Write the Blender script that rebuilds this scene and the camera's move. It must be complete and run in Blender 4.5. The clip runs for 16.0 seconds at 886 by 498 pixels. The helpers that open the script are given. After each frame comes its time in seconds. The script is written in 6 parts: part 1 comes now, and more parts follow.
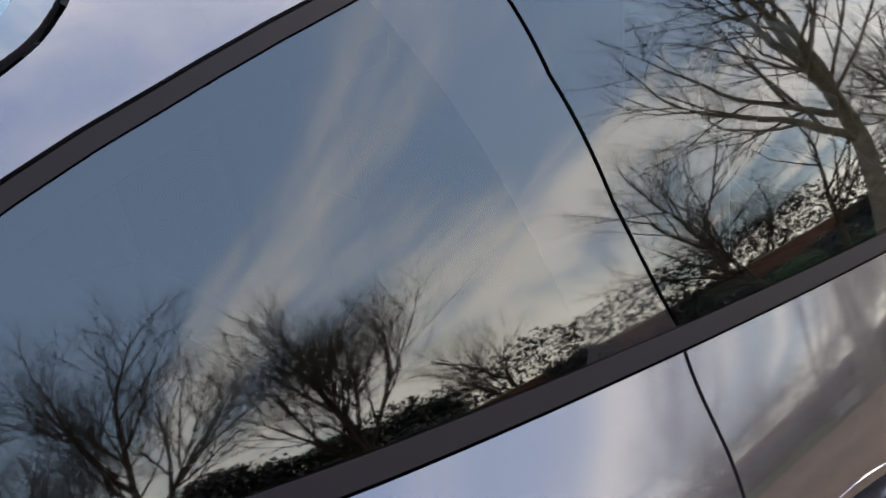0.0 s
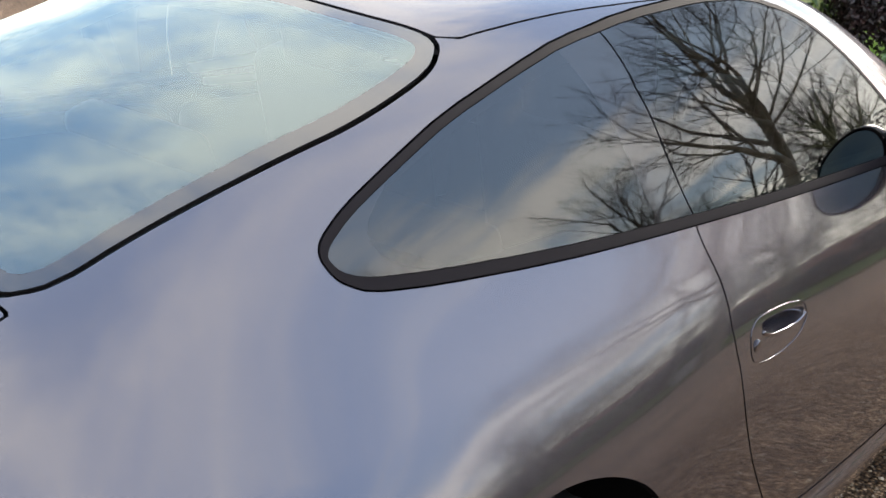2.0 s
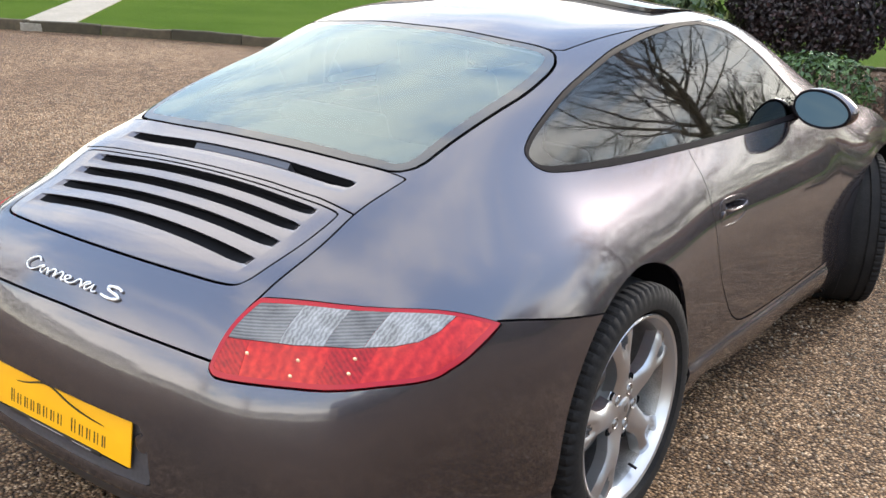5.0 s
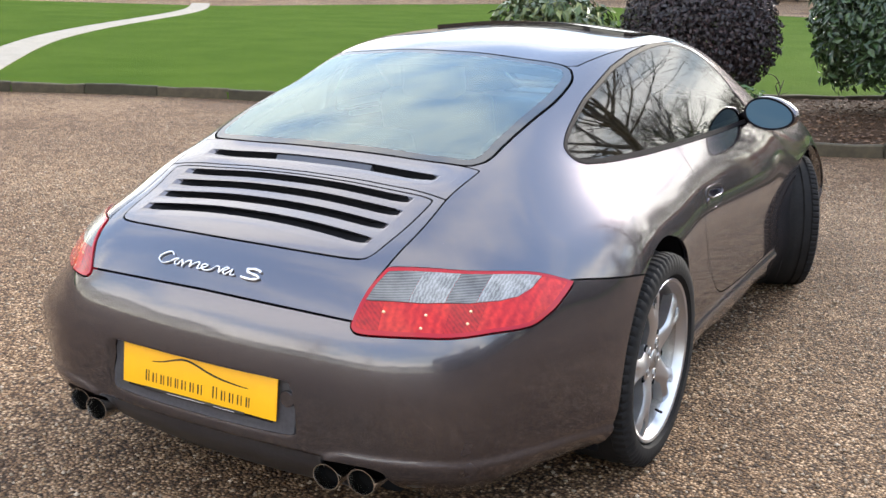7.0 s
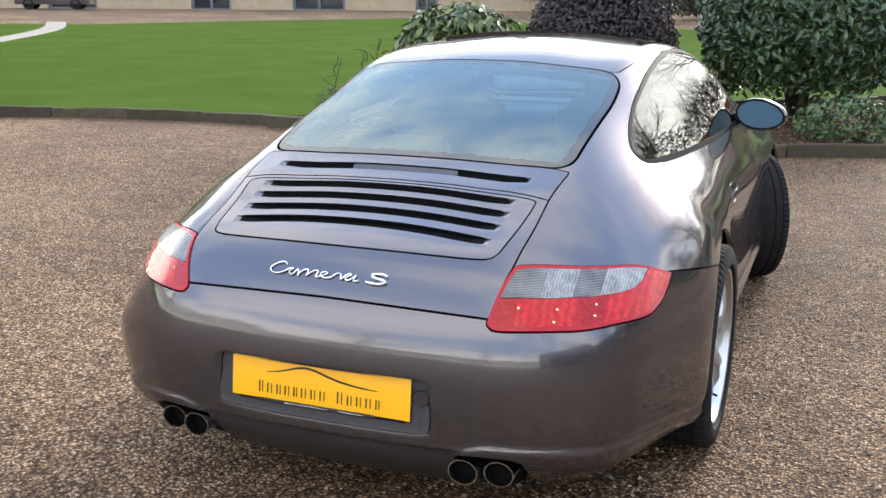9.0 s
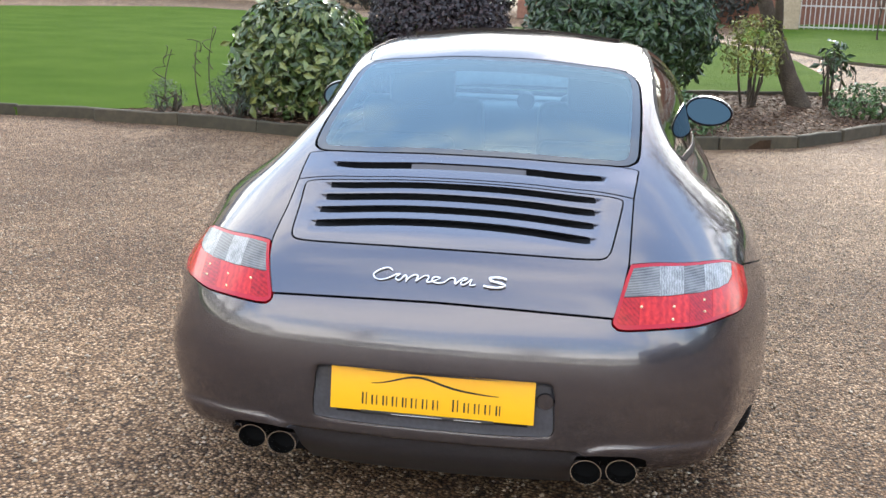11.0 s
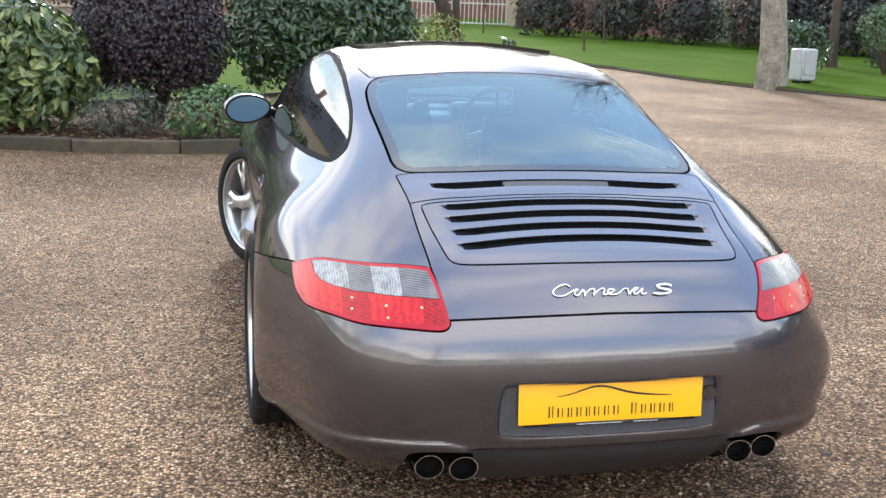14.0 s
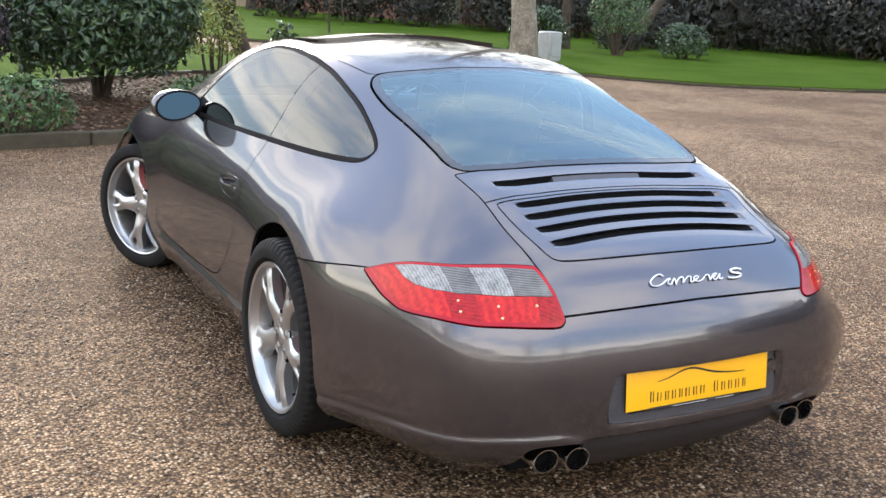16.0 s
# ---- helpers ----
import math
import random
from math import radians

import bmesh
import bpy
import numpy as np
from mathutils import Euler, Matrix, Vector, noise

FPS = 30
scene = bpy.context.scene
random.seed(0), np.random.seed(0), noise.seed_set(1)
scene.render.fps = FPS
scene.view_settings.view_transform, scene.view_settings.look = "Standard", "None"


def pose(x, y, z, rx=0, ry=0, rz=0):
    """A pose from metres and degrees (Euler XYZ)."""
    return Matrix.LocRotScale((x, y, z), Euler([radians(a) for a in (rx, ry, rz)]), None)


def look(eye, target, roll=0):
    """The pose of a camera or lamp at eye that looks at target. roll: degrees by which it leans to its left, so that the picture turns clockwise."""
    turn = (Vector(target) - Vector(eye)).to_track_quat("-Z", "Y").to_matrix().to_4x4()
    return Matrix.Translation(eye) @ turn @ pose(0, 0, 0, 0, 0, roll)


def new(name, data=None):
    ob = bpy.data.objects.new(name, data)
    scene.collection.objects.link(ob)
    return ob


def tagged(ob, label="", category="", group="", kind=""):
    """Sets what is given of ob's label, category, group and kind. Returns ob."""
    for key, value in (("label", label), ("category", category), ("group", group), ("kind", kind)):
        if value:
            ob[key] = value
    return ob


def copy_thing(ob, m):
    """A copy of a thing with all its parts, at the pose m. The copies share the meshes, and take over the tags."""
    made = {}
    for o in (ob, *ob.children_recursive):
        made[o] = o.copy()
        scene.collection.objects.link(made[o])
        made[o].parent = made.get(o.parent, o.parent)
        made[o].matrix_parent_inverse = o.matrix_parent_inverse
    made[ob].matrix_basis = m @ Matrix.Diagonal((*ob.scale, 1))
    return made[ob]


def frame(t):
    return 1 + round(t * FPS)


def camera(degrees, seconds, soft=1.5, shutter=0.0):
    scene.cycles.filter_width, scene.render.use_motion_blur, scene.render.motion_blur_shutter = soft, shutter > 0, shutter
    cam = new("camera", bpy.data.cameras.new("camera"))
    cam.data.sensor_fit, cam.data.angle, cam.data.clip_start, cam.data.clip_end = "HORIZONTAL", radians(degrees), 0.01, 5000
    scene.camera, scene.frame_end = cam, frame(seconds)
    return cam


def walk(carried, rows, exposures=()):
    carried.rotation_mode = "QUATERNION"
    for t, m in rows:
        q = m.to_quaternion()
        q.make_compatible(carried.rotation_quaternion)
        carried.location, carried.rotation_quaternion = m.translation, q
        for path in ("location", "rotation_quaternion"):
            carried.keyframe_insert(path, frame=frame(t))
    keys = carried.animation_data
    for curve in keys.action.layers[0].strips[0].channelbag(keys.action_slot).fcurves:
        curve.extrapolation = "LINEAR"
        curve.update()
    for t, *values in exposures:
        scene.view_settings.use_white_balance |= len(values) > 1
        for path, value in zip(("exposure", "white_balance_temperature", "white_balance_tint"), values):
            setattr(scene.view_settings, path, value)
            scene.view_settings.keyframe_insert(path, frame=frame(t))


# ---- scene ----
cam = camera(46.0, 16.0)
PATH = [
    (0, (1.077, 0.969, 1.250), (-0.212, 2.311, 0.518), 1.7),
    (0.5, (1.153, 0.764, 1.263), (-0.109, 2.151, 0.567), 2.5),
    (1, (1.263, 0.573, 1.319), (0.008, 1.956, 0.602), 3.3),
    (1.5, (1.375, 0.373, 1.339), (0.126, 1.774, 0.649), 3.0),
    (2, (1.452, 0.172, 1.350), (0.205, 1.601, 0.716), 3.7),
    (2.5, (1.531, -0.094, 1.391), (0.319, 1.363, 0.753), 4.2),
    (3, (1.676, -0.324, 1.408), (0.449, 1.131, 0.793), 3.8),
    (3.5, (1.769, -0.518, 1.427), (0.554, 0.945, 0.806), 3.6),
    (4, (1.822, -0.752, 1.424), (0.639, 0.746, 0.828), 3.0),
    (4.5, (1.89, -0.969, 1.454), (0.727, 0.546, 0.859), 3.0),
    (4.7, (1.911, -1.049, 1.465), (0.758, 0.474, 0.872), 2.8),
    (6.8, (1.812, -1.789, 1.415), (0.831, -0.119, 0.915), 1.0),
    (7, (1.783, -1.846, 1.41), (0.82, -0.163, 0.919), 1.0),
    (7.5, (1.683, -1.969, 1.401), (0.769, -0.255, 0.923), 1.0),
    (8, (1.566, -2.072, 1.398), (0.701, -0.33, 0.93), 0.9),
    (8.5, (1.405, -2.17, 1.396), (0.606, -0.396, 0.933), 0.6),
    (9, (1.24, -2.228, 1.391), (0.516, -0.421, 0.93), 0.4),
    (9.2, (1.163, -2.254, 1.394), (0.476, -0.433, 0.933), 0.4),
    (11.3, (0.266, -2.426, 1.390), (0.026, -0.497, 0.920), 1.6),
    (11.5, (0.190, -2.436, 1.398), (-0.016, -0.504, 0.926), 1.3),
    (12, (-0.046, -2.504, 1.408), (-0.123, -0.561, 0.941), 1.7),
    (12.5, (-0.264, -2.573, 1.425), (-0.222, -0.628, 0.962), 1.9),
    (13, (-0.515, -2.515, 1.384), (-0.332, -0.574, 0.944), 1.8),
    (13.5, (-0.798, -2.461, 1.414), (-0.474, -0.538, 0.966), 1.8),
    (14, (-1.069, -2.410, 1.424), (-0.614, -0.516, 0.969), 2.3),
    (14.5, (-1.307, -2.344, 1.420), (-0.724, -0.485, 0.963), 2.4),
    (15, (-1.551, -2.258, 1.422), (-0.839, -0.446, 0.961), 2.6),
    (15.5, (-1.761, -2.143, 1.434), (-0.936, -0.383, 0.966), 2.5),
    (16, (-2.017, -2.047, 1.433), (-1.066, -0.351, 0.966), 2.9),
]
walk(cam, [(t, look(eye, target, roll)) for t, eye, target, roll in PATH], [(0, 2.3, 6500, 10), (1.0, 2.14, 6500, 10), (2.0, 1.97, 6500, 10), (3.0, 2.0, 6500, 10), (4.5, 2.05, 6450, 10), (7, 2.12, 6300, 10),
      (8.5, 2.0, 6200, 10), (9.2, 2.0, 6200, 10), (11.3, 2.2, 6150, 9), (12.5, 2.22, 6150, 9), (14.5, 2.28, 6200, 9), (15.4, 2.24, 6250, 10), (16, 2.1, 6300, 10)])

# ---- world and light ----
SUN_AZ, SUN_EL = radians(8), radians(20)
world = bpy.data.worlds.new("sky")
scene.world = world
world.use_nodes = True
wt = world.node_tree
wt.nodes.clear()


def wnode(kind, **values):
    n = wt.nodes.new(kind)
    for k, v in values.items():
        n.inputs[k.replace("_", " ")].default_value = v
    return n


CLOUD_LOW, CLOUD_HIGH = 9.0, 4.8
sky = wt.nodes.new("ShaderNodeTexSky")
sky.sky_type, sky.sun_disc, sky.sun_elevation, sky.sun_rotation = "NISHITA", False, SUN_EL, SUN_AZ
sky.air_density, sky.dust_density, sky.ozone_density = 1.0, 0.4, 1.3
coord = wt.nodes.new("ShaderNodeTexCoord")
split = wt.nodes.new("ShaderNodeSeparateXYZ")
wt.links.new(coord.outputs["Generated"], split.inputs[0])


def wmath(operation, a, b=0.0, c=None):
    """One step of arithmetic in the sky; a, b and c are sockets or numbers."""
    n = wt.nodes.new("ShaderNodeMath")
    n.operation = operation
    for k, value in enumerate((a, b, c)):
        if value is None:
            continue
        if isinstance(value, (int, float)):
            n.inputs[k].default_value = value
        else:
            wt.links.new(value, n.inputs[k])
    return n.outputs[0]


def wmix(fac, a, b, mode="MIX"):
    n = wt.nodes.new("ShaderNodeMix")
    n.data_type, n.blend_type = "RGBA", mode
    for value, k in ((fac, 0), (a, 6), (b, 7)):
        if isinstance(value, (int, float)):
            n.inputs[k].default_value = value
        elif isinstance(value, tuple):
            n.inputs[k].default_value = (*value, 1)
        else:
            wt.links.new(value, n.inputs[k])
    return n.outputs[2]


# a flat layer of torn, wind-drawn cloud under a clear winter sky
up = wmath("MAXIMUM", split.outputs["Z"], 0.0)
depth = wmath("ADD", up, 0.20)
layer = wt.nodes.new("ShaderNodeCombineXYZ")
wt.links.new(wmath("DIVIDE", split.outputs["X"], depth), layer.inputs[0])
wt.links.new(wmath("DIVIDE", split.outputs["Y"], depth), layer.inputs[1])
drawn = wt.nodes.new("ShaderNodeMapping")
drawn.inputs["Rotation"].default_value = (0, 0, radians(137.92))
drawn.inputs["Scale"].default_value = (0.55, 1.25, 1.0)
drawn.inputs["Location"].default_value = (-9.783, 14.679, 0.0)
wt.links.new(layer.outputs[0], drawn.inputs["Vector"])
cloud = wnode("ShaderNodeTexNoise", Scale=0.8, Detail=8.0, Roughness=0.62, Distortion=0.45)
wt.links.new(drawn.outputs[0], cloud.inputs["Vector"])
low = wmath("POWER", wmath("SUBTRACT", 1.0, up), 6.0)
cover = wt.nodes.new("ShaderNodeMapRange")
cover.interpolation_type = "SMOOTHSTEP"
cover.inputs["From Min"].default_value, cover.inputs["From Max"].default_value = 0.455, 0.605
wt.links.new(wmath("MULTIPLY_ADD", low, 0.17, cloud.outputs["Fac"]), cover.inputs["Value"])
haze = wmath("MULTIPLY_ADD", cover.outputs[0], 0.80, 0.18)
tone = wmix(low, (1.0, 0.975, 0.93), (1.0, 0.93, 0.72))
bright = wmath("MULTIPLY_ADD", low, CLOUD_LOW - CLOUD_HIGH, CLOUD_HIGH)
lit = wt.nodes.new("ShaderNodeVectorMath")
lit.operation = "SCALE"
wt.links.new(tone, lit.inputs[0])
wt.links.new(bright, lit.inputs["Scale"])
grey = wnode("ShaderNodeRGBToBW")
wt.links.new(sky.outputs[0], grey.inputs[0])
veil = wmath("MULTIPLY_ADD", grey.outputs[0], 0.42, 0.23)
thin = wt.nodes.new("ShaderNodeVectorMath")
thin.operation = "DIVIDE"
wt.links.new(sky.outputs[0], thin.inputs[0])
wt.links.new(veil, thin.inputs[1])
back = wt.nodes.new("ShaderNodeBackground")
back.inputs["Strength"].default_value = 0.165
wout = wt.nodes.new("ShaderNodeOutputWorld")
wt.links.new(wmix(haze, wmix(1.0, thin.outputs[0], (0.80, 0.95, 1.05), "MULTIPLY"), lit.outputs[0]), back.inputs[0])
wt.links.new(back.outputs[0], wout.inputs[0])

sun_data = bpy.data.lights.new("sun", "SUN")
sun_data.energy, sun_data.angle, sun_data.color = 1.7, radians(18), (1.0, 0.90, 0.77)
sun = new("sun", sun_data)
sun.matrix_world = look((0, 0, 0), (-math.sin(SUN_AZ) * math.cos(SUN_EL), -math.cos(SUN_AZ) * math.cos(SUN_EL), -math.sin(SUN_EL)))


# ---- materials ----
class Mat:
    """A node material on a principled shader."""

    def __init__(self, name, color=(0.5, 0.5, 0.5), rough=0.5, metal=0.0, **more):
        self.m = bpy.data.materials.new(name)
        self.m.use_nodes = True
        self.t = self.m.node_tree
        self.p = self.t.nodes["Principled BSDF"]
        self.set(Base_Color=(*color, 1), Roughness=rough, Metallic=metal, **more)

    def set(self, **values):
        for k, v in values.items():
            self.p.inputs[k.replace("_", " ")].default_value = v

    def node(self, kind, **values):
        n = self.t.nodes.new(kind)
        for k, v in values.items():
            n.inputs[k.replace("_", " ")].default_value = v
        return n

    def link(self, a, b):
        self.t.links.new(a, b)

    def coords(self, kind="Object"):
        if kind == "World":
            return self.node("ShaderNodeNewGeometry").outputs["Position"]
        return self.node("ShaderNodeTexCoord").outputs[kind]

    def noise(self, vec, scale, detail=4.0, rough=0.55, out="Fac", distort=0.0):
        n = self.node("ShaderNodeTexNoise", Scale=scale, Detail=detail, Roughness=rough, Distortion=distort)
        self.link(vec, n.inputs["Vector"])
        return n.outputs[out]

    def ramp(self, fac, *stops):
        n = self.node("ShaderNodeValToRGB")
        e = n.color_ramp.elements
        while len(e) < len(stops):
            e.new(0.5)
        for el, (pos, col) in zip(e, stops):
            el.position, el.color = pos, (*col, 1)
        self.link(fac, n.inputs[0])
        return n.outputs[0]

    def mix(self, fac, a, b, mode="MIX"):
        n = self.node("ShaderNodeMix")
        n.data_type, n.blend_type = "RGBA", mode
        for src, sock in ((fac, 0), (a, 6), (b, 7)):
            if isinstance(src, (int, float)):
                n.inputs[sock].default_value = src
            elif isinstance(src, tuple):
                n.inputs[sock].default_value = (*src, 1)
            else:
                self.link(src, n.inputs[sock])
        return n.outputs[2]

    def bump(self, height, strength=0.3, distance=0.01):
        n = self.node("ShaderNodeBump", Strength=strength, Distance=distance)
        self.link(height, n.inputs["Height"])
        self.link(n.outputs[0], self.p.inputs["Normal"])

    def color(self, sock):
        self.link(sock, self.p.inputs["Base Color"])


def grained(name, a, b, scale, rough=0.8, bump=0.3, dist=0.01, fine=None, coords="Object", **more):
    """A surface of two tones at a large and a fine scale, with relief."""
    m = Mat(name, a, rough, **more)
    v = m.coords(coords)
    big = m.noise(v, scale)
    small = m.noise(v, fine or scale * 9, 6)
    base = m.ramp(big, (0.3, a), (0.7, b))
    dark = tuple(0.62 * c for c in a)
    m.color(m.mix(m.ramp(small, (0.35, (0, 0, 0)), (0.75, (0.8, 0.8, 0.8))), base, dark))
    m.bump(small, bump, dist)
    return m


def paint_material():
    m = Mat("grey metallic paint", (0.12, 0.114, 0.124), 0.25, 0.85)
    v = m.coords("Object")
    flake = m.node("ShaderNodeTexVoronoi", Scale=2600.0)
    m.link(v, flake.inputs["Vector"])
    dust = m.noise(v, 3.0, 5)
    m.color(m.mix(m.ramp(flake.outputs["Color"], (0.2, (0, 0, 0)), (0.95, (0.5, 0.5, 0.5))), (0.086, 0.079, 0.089), (0.168, 0.154, 0.170)))
    m.link(m.ramp(dust, (0.3, (0.25, 0.25, 0.25)), (0.8, (0.28, 0.28, 0.28))), m.p.inputs["Roughness"])
    m.set(Coat_Weight=1.0, Coat_IOR=1.58, Coat_Roughness=0.05, Specular_Tint=(0.5, 0.48, 0.5, 1))
    return m


def glass_material(name, tint, gloss=0.02, ior=1.75, coating=(1, 1, 1)):
    """A thin pane: what is behind, tinted, and a mirror that grows towards grazing."""
    m = Mat(name)
    clear = m.node("ShaderNodeBsdfTransparent")
    clear.inputs[0].default_value = (*tint, 1)
    shine = m.node("ShaderNodeBsdfGlossy", Roughness=gloss)
    shine.inputs[0].default_value = (*coating, 1)
    fres = m.node("ShaderNodeFresnel", IOR=ior)
    mix = m.node("ShaderNodeMixShader")
    m.link(fres.outputs[0], mix.inputs[0])
    m.link(clear.outputs[0], mix.inputs[1])
    m.link(shine.outputs[0], mix.inputs[2])
    m.link(mix.outputs[0], m.t.nodes["Material Output"].inputs[0])
    return m


def gravel_material():
    m = Mat("pea gravel", (0.3, 0.25, 0.2), 0.85, Specular_IOR_Level=0.25)
    v = m.coords("World")
    cells = m.node("ShaderNodeTexVoronoi", Scale=95.0)
    m.link(v, cells.inputs["Vector"])
    sep = m.node("ShaderNodeSeparateColor")
    m.link(cells.outputs["Color"], sep.inputs[0])
    stone = m.ramp(sep.outputs[0], (0.0, (0.064, 0.039, 0.021)), (0.35, (0.218, 0.139, 0.074)), (0.7, (0.378, 0.253, 0.146)), (1.0, (0.67, 0.52, 0.36)))
    patch = m.ramp(m.noise(v, 0.55, 5), (0.36, (0.64, 0.55, 0.48)), (0.62, (1.14, 1.08, 1.03)))
    # shade between the stones, multiplied into their colour
    gap_shade = m.ramp(cells.outputs["Distance"], (0.25, (1, 1, 1)), (0.72, (0.20, 0.17, 0.15)))
    patch = m.mix(1.0, patch, m.ramp(m.noise(v, 7.0, 5), (0.34, (0.72, 0.67, 0.62)), (0.60, (1.10, 1.09, 1.08))), "MULTIPLY")
    m.color(m.mix(1.0, m.mix(1.0, stone, patch, "MULTIPLY"), gap_shade, "MULTIPLY"))
    inv = m.node("ShaderNodeMath")
    inv.operation, inv.inputs[0].default_value = "SUBTRACT", 1.0
    m.link(cells.outputs["Distance"], inv.inputs[1])
    m.bump(inv.outputs[0], 1.0, 0.011)
    return m


def leaf_material(name, a, b, rough=0.45):
    m = Mat(name, a, rough)
    isl = m.node("ShaderNodeNewGeometry").outputs["Random Per Island"]
    v = m.coords("Object")
    tone = m.ramp(isl, (0.0, tuple(0.55 * c for c in a)), (0.5, a), (1.0, b))
    m.color(m.mix(m.ramp(m.noise(v, 60, 3), (0.4, (0, 0, 0)), (0.8, (0.5, 0.5, 0.5))), tone, tuple(0.6 * c for c in a)))
    m.set(Subsurface_Weight=0.0)
    return m


def random_tone(name, a, b, rough=0.85, scale=30.0, bump=0.4):
    """Alike pieces, told apart by a random tone each."""
    m = Mat(name, a, rough)
    rnd = m.node("ShaderNodeObjectInfo").outputs["Random"]
    v = m.coords("Object")
    n = m.noise(v, scale, 6)
    m.color(m.mix(m.ramp(n, (0.3, (0, 0, 0)), (0.8, (0.7, 0.7, 0.7))), m.ramp(rnd, (0.0, a), (1.0, b)), tuple(0.5 * c for c in a)))
    m.bump(n, bump, 0.01)
    return m


PAINT = paint_material().m
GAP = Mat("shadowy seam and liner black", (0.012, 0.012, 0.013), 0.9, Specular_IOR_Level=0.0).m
TRIM = Mat("satin black trim", (0.012, 0.010, 0.012), 0.55, Specular_IOR_Level=0.07).m
LOWER_DARK = grained("charcoal satin panel", (0.030, 0.027, 0.030), (0.040, 0.037, 0.040), 9, 0.42, 0.05, 0.001).m
SATIN = grained("satin grey plastic", (0.062, 0.060, 0.068), (0.072, 0.070, 0.078), 12, 0.40, 0.04, 0.001).m
SMOKED = Mat("smoked lamp plastic", (0.075, 0.070, 0.078), 0.3).m
BAND = Mat("black ceramic print on glass", (0.012, 0.0105, 0.011), 0.03, IOR=1.75).m
GLASS = glass_material("tinted window glass", (0.12, 0.145, 0.145), ior=1.75).m
REAR_GLASS = glass_material("rear window glass", (0.36, 0.62, 0.76), ior=2.15, coating=(0.84, 0.99, 1.0)).m
SCREEN_GLASS = glass_material("clear windscreen glass", (0.84, 0.90, 0.88)).m
BADGE = Mat("bright silver badge", (0.86, 0.86, 0.87), 0.22, 0.7).m
SILVER = Mat("silver wheel lacquer", (0.50, 0.50, 0.51), 0.34, 0.88, Coat_Weight=0.4, Coat_Roughness=0.05).m
STEEL = grained("turned brake steel", (0.30, 0.29, 0.28), (0.42, 0.40, 0.38), 30, 0.4, 0.1, 0.001, metal=0.9).m
CALIPER = Mat("red caliper lacquer", (0.55, 0.02, 0.02), 0.35).m
RUBBER = grained("tyre rubber", (0.014, 0.013, 0.013), (0.024, 0.022, 0.021), 14, 0.8, 0.15, 0.002, Specular_IOR_Level=0.15).m
PIPE = Mat("steel tailpipe", (0.62, 0.60, 0.58), 0.16, 1.0).m
BORE_BLACK = Mat("sooty pipe inside", (0.006, 0.006, 0.006), 0.9, Specular_IOR_Level=0.0).m
YELLOW = Mat("yellow reflective plate", (0.90, 0.44, 0.004), 0.42).m
INK = Mat("black print", (0.012, 0.011, 0.010), 0.4).m
LEATHER = grained("dark grey leather", (0.022, 0.023, 0.026), (0.036, 0.037, 0.041), 14, 0.5, 0.15, 0.002).m
CLOTH = grained("grey headlining", (0.10, 0.10, 0.10), (0.13, 0.13, 0.13), 20, 0.9, 0.1, 0.002).m
DASH_TOP = grained("sunlit grey dash skin", (0.16, 0.17, 0.17), (0.21, 0.22, 0.22), 16, 0.6, 0.1, 0.002).m
SILL_STRIP = Mat("pale inner sill strip", (0.42, 0.47, 0.40), 0.5).m
CARPET = grained("black carpet", (0.012, 0.012, 0.013), (0.02, 0.02, 0.02), 40, 0.95, 0.2, 0.003).m
MIRROR = Mat("blue-tinted mirror glass", (0.060, 0.078, 0.082), 0.02, 1.0).m
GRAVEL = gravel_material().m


def lens_material(name, dark, light, axis, pitch, wobble, mottle=14.0, bump=0.25):
    """Moulded lamp plastic: fine ribs across one axis over a mottled reflector, under a clear skin."""
    m = Mat(name, light, 0.22, 0.0, Coat_Weight=0.35, Coat_Roughness=0.03, Specular_IOR_Level=0.2)
    v = m.coords("Object")
    rib = m.node("ShaderNodeTexWave", Scale=pitch, Distortion=wobble, Detail=1.5)
    rib.bands_direction = axis
    rib.inputs["Detail Scale"].default_value = 2.0
    m.link(v, rib.inputs["Vector"])
    field = m.ramp(m.noise(v, mottle, 4), (0.34, (0, 0, 0)), (0.66, (1, 1, 1)))
    m.color(m.mix(m.mix(0.55, rib.outputs["Color"], field), dark, light))
    m.bump(rib.outputs["Color"], bump, 0.001)
    return m.m


RED_RIM = Mat("red lamp rim", (0.36, 0.008, 0.016), 0.25, Coat_Weight=0.3, Specular_IOR_Level=0.2).m
RED_BRIGHT = lens_material("bright red lamp lens", (0.30, 0.005, 0.006), (0.62, 0.022, 0.014), "X", 16.0, 4.0, 85.0, 0.2)
RED_DEEP = lens_material("deep red lamp lens", (0.18, 0.003, 0.004), (0.48, 0.010, 0.009), "DIAGONAL", 40.0, 3.0, 90.0, 0.15)
CLEAR_LINED = lens_material("clear lamp lens with level lines", (0.05, 0.047, 0.048), (0.24, 0.23, 0.22), "Z", 60.0, 1.0, 12.0)
CLEAR_RIBBED = lens_material("clear lamp lens with upright ribs", (0.13, 0.125, 0.12), (0.40, 0.39, 0.375), "X", 46.0, 4.5, 40.0)
STUD = Mat("lit reflector stud", (1.0, 0.72, 0.42), 0.15, 0.6).m


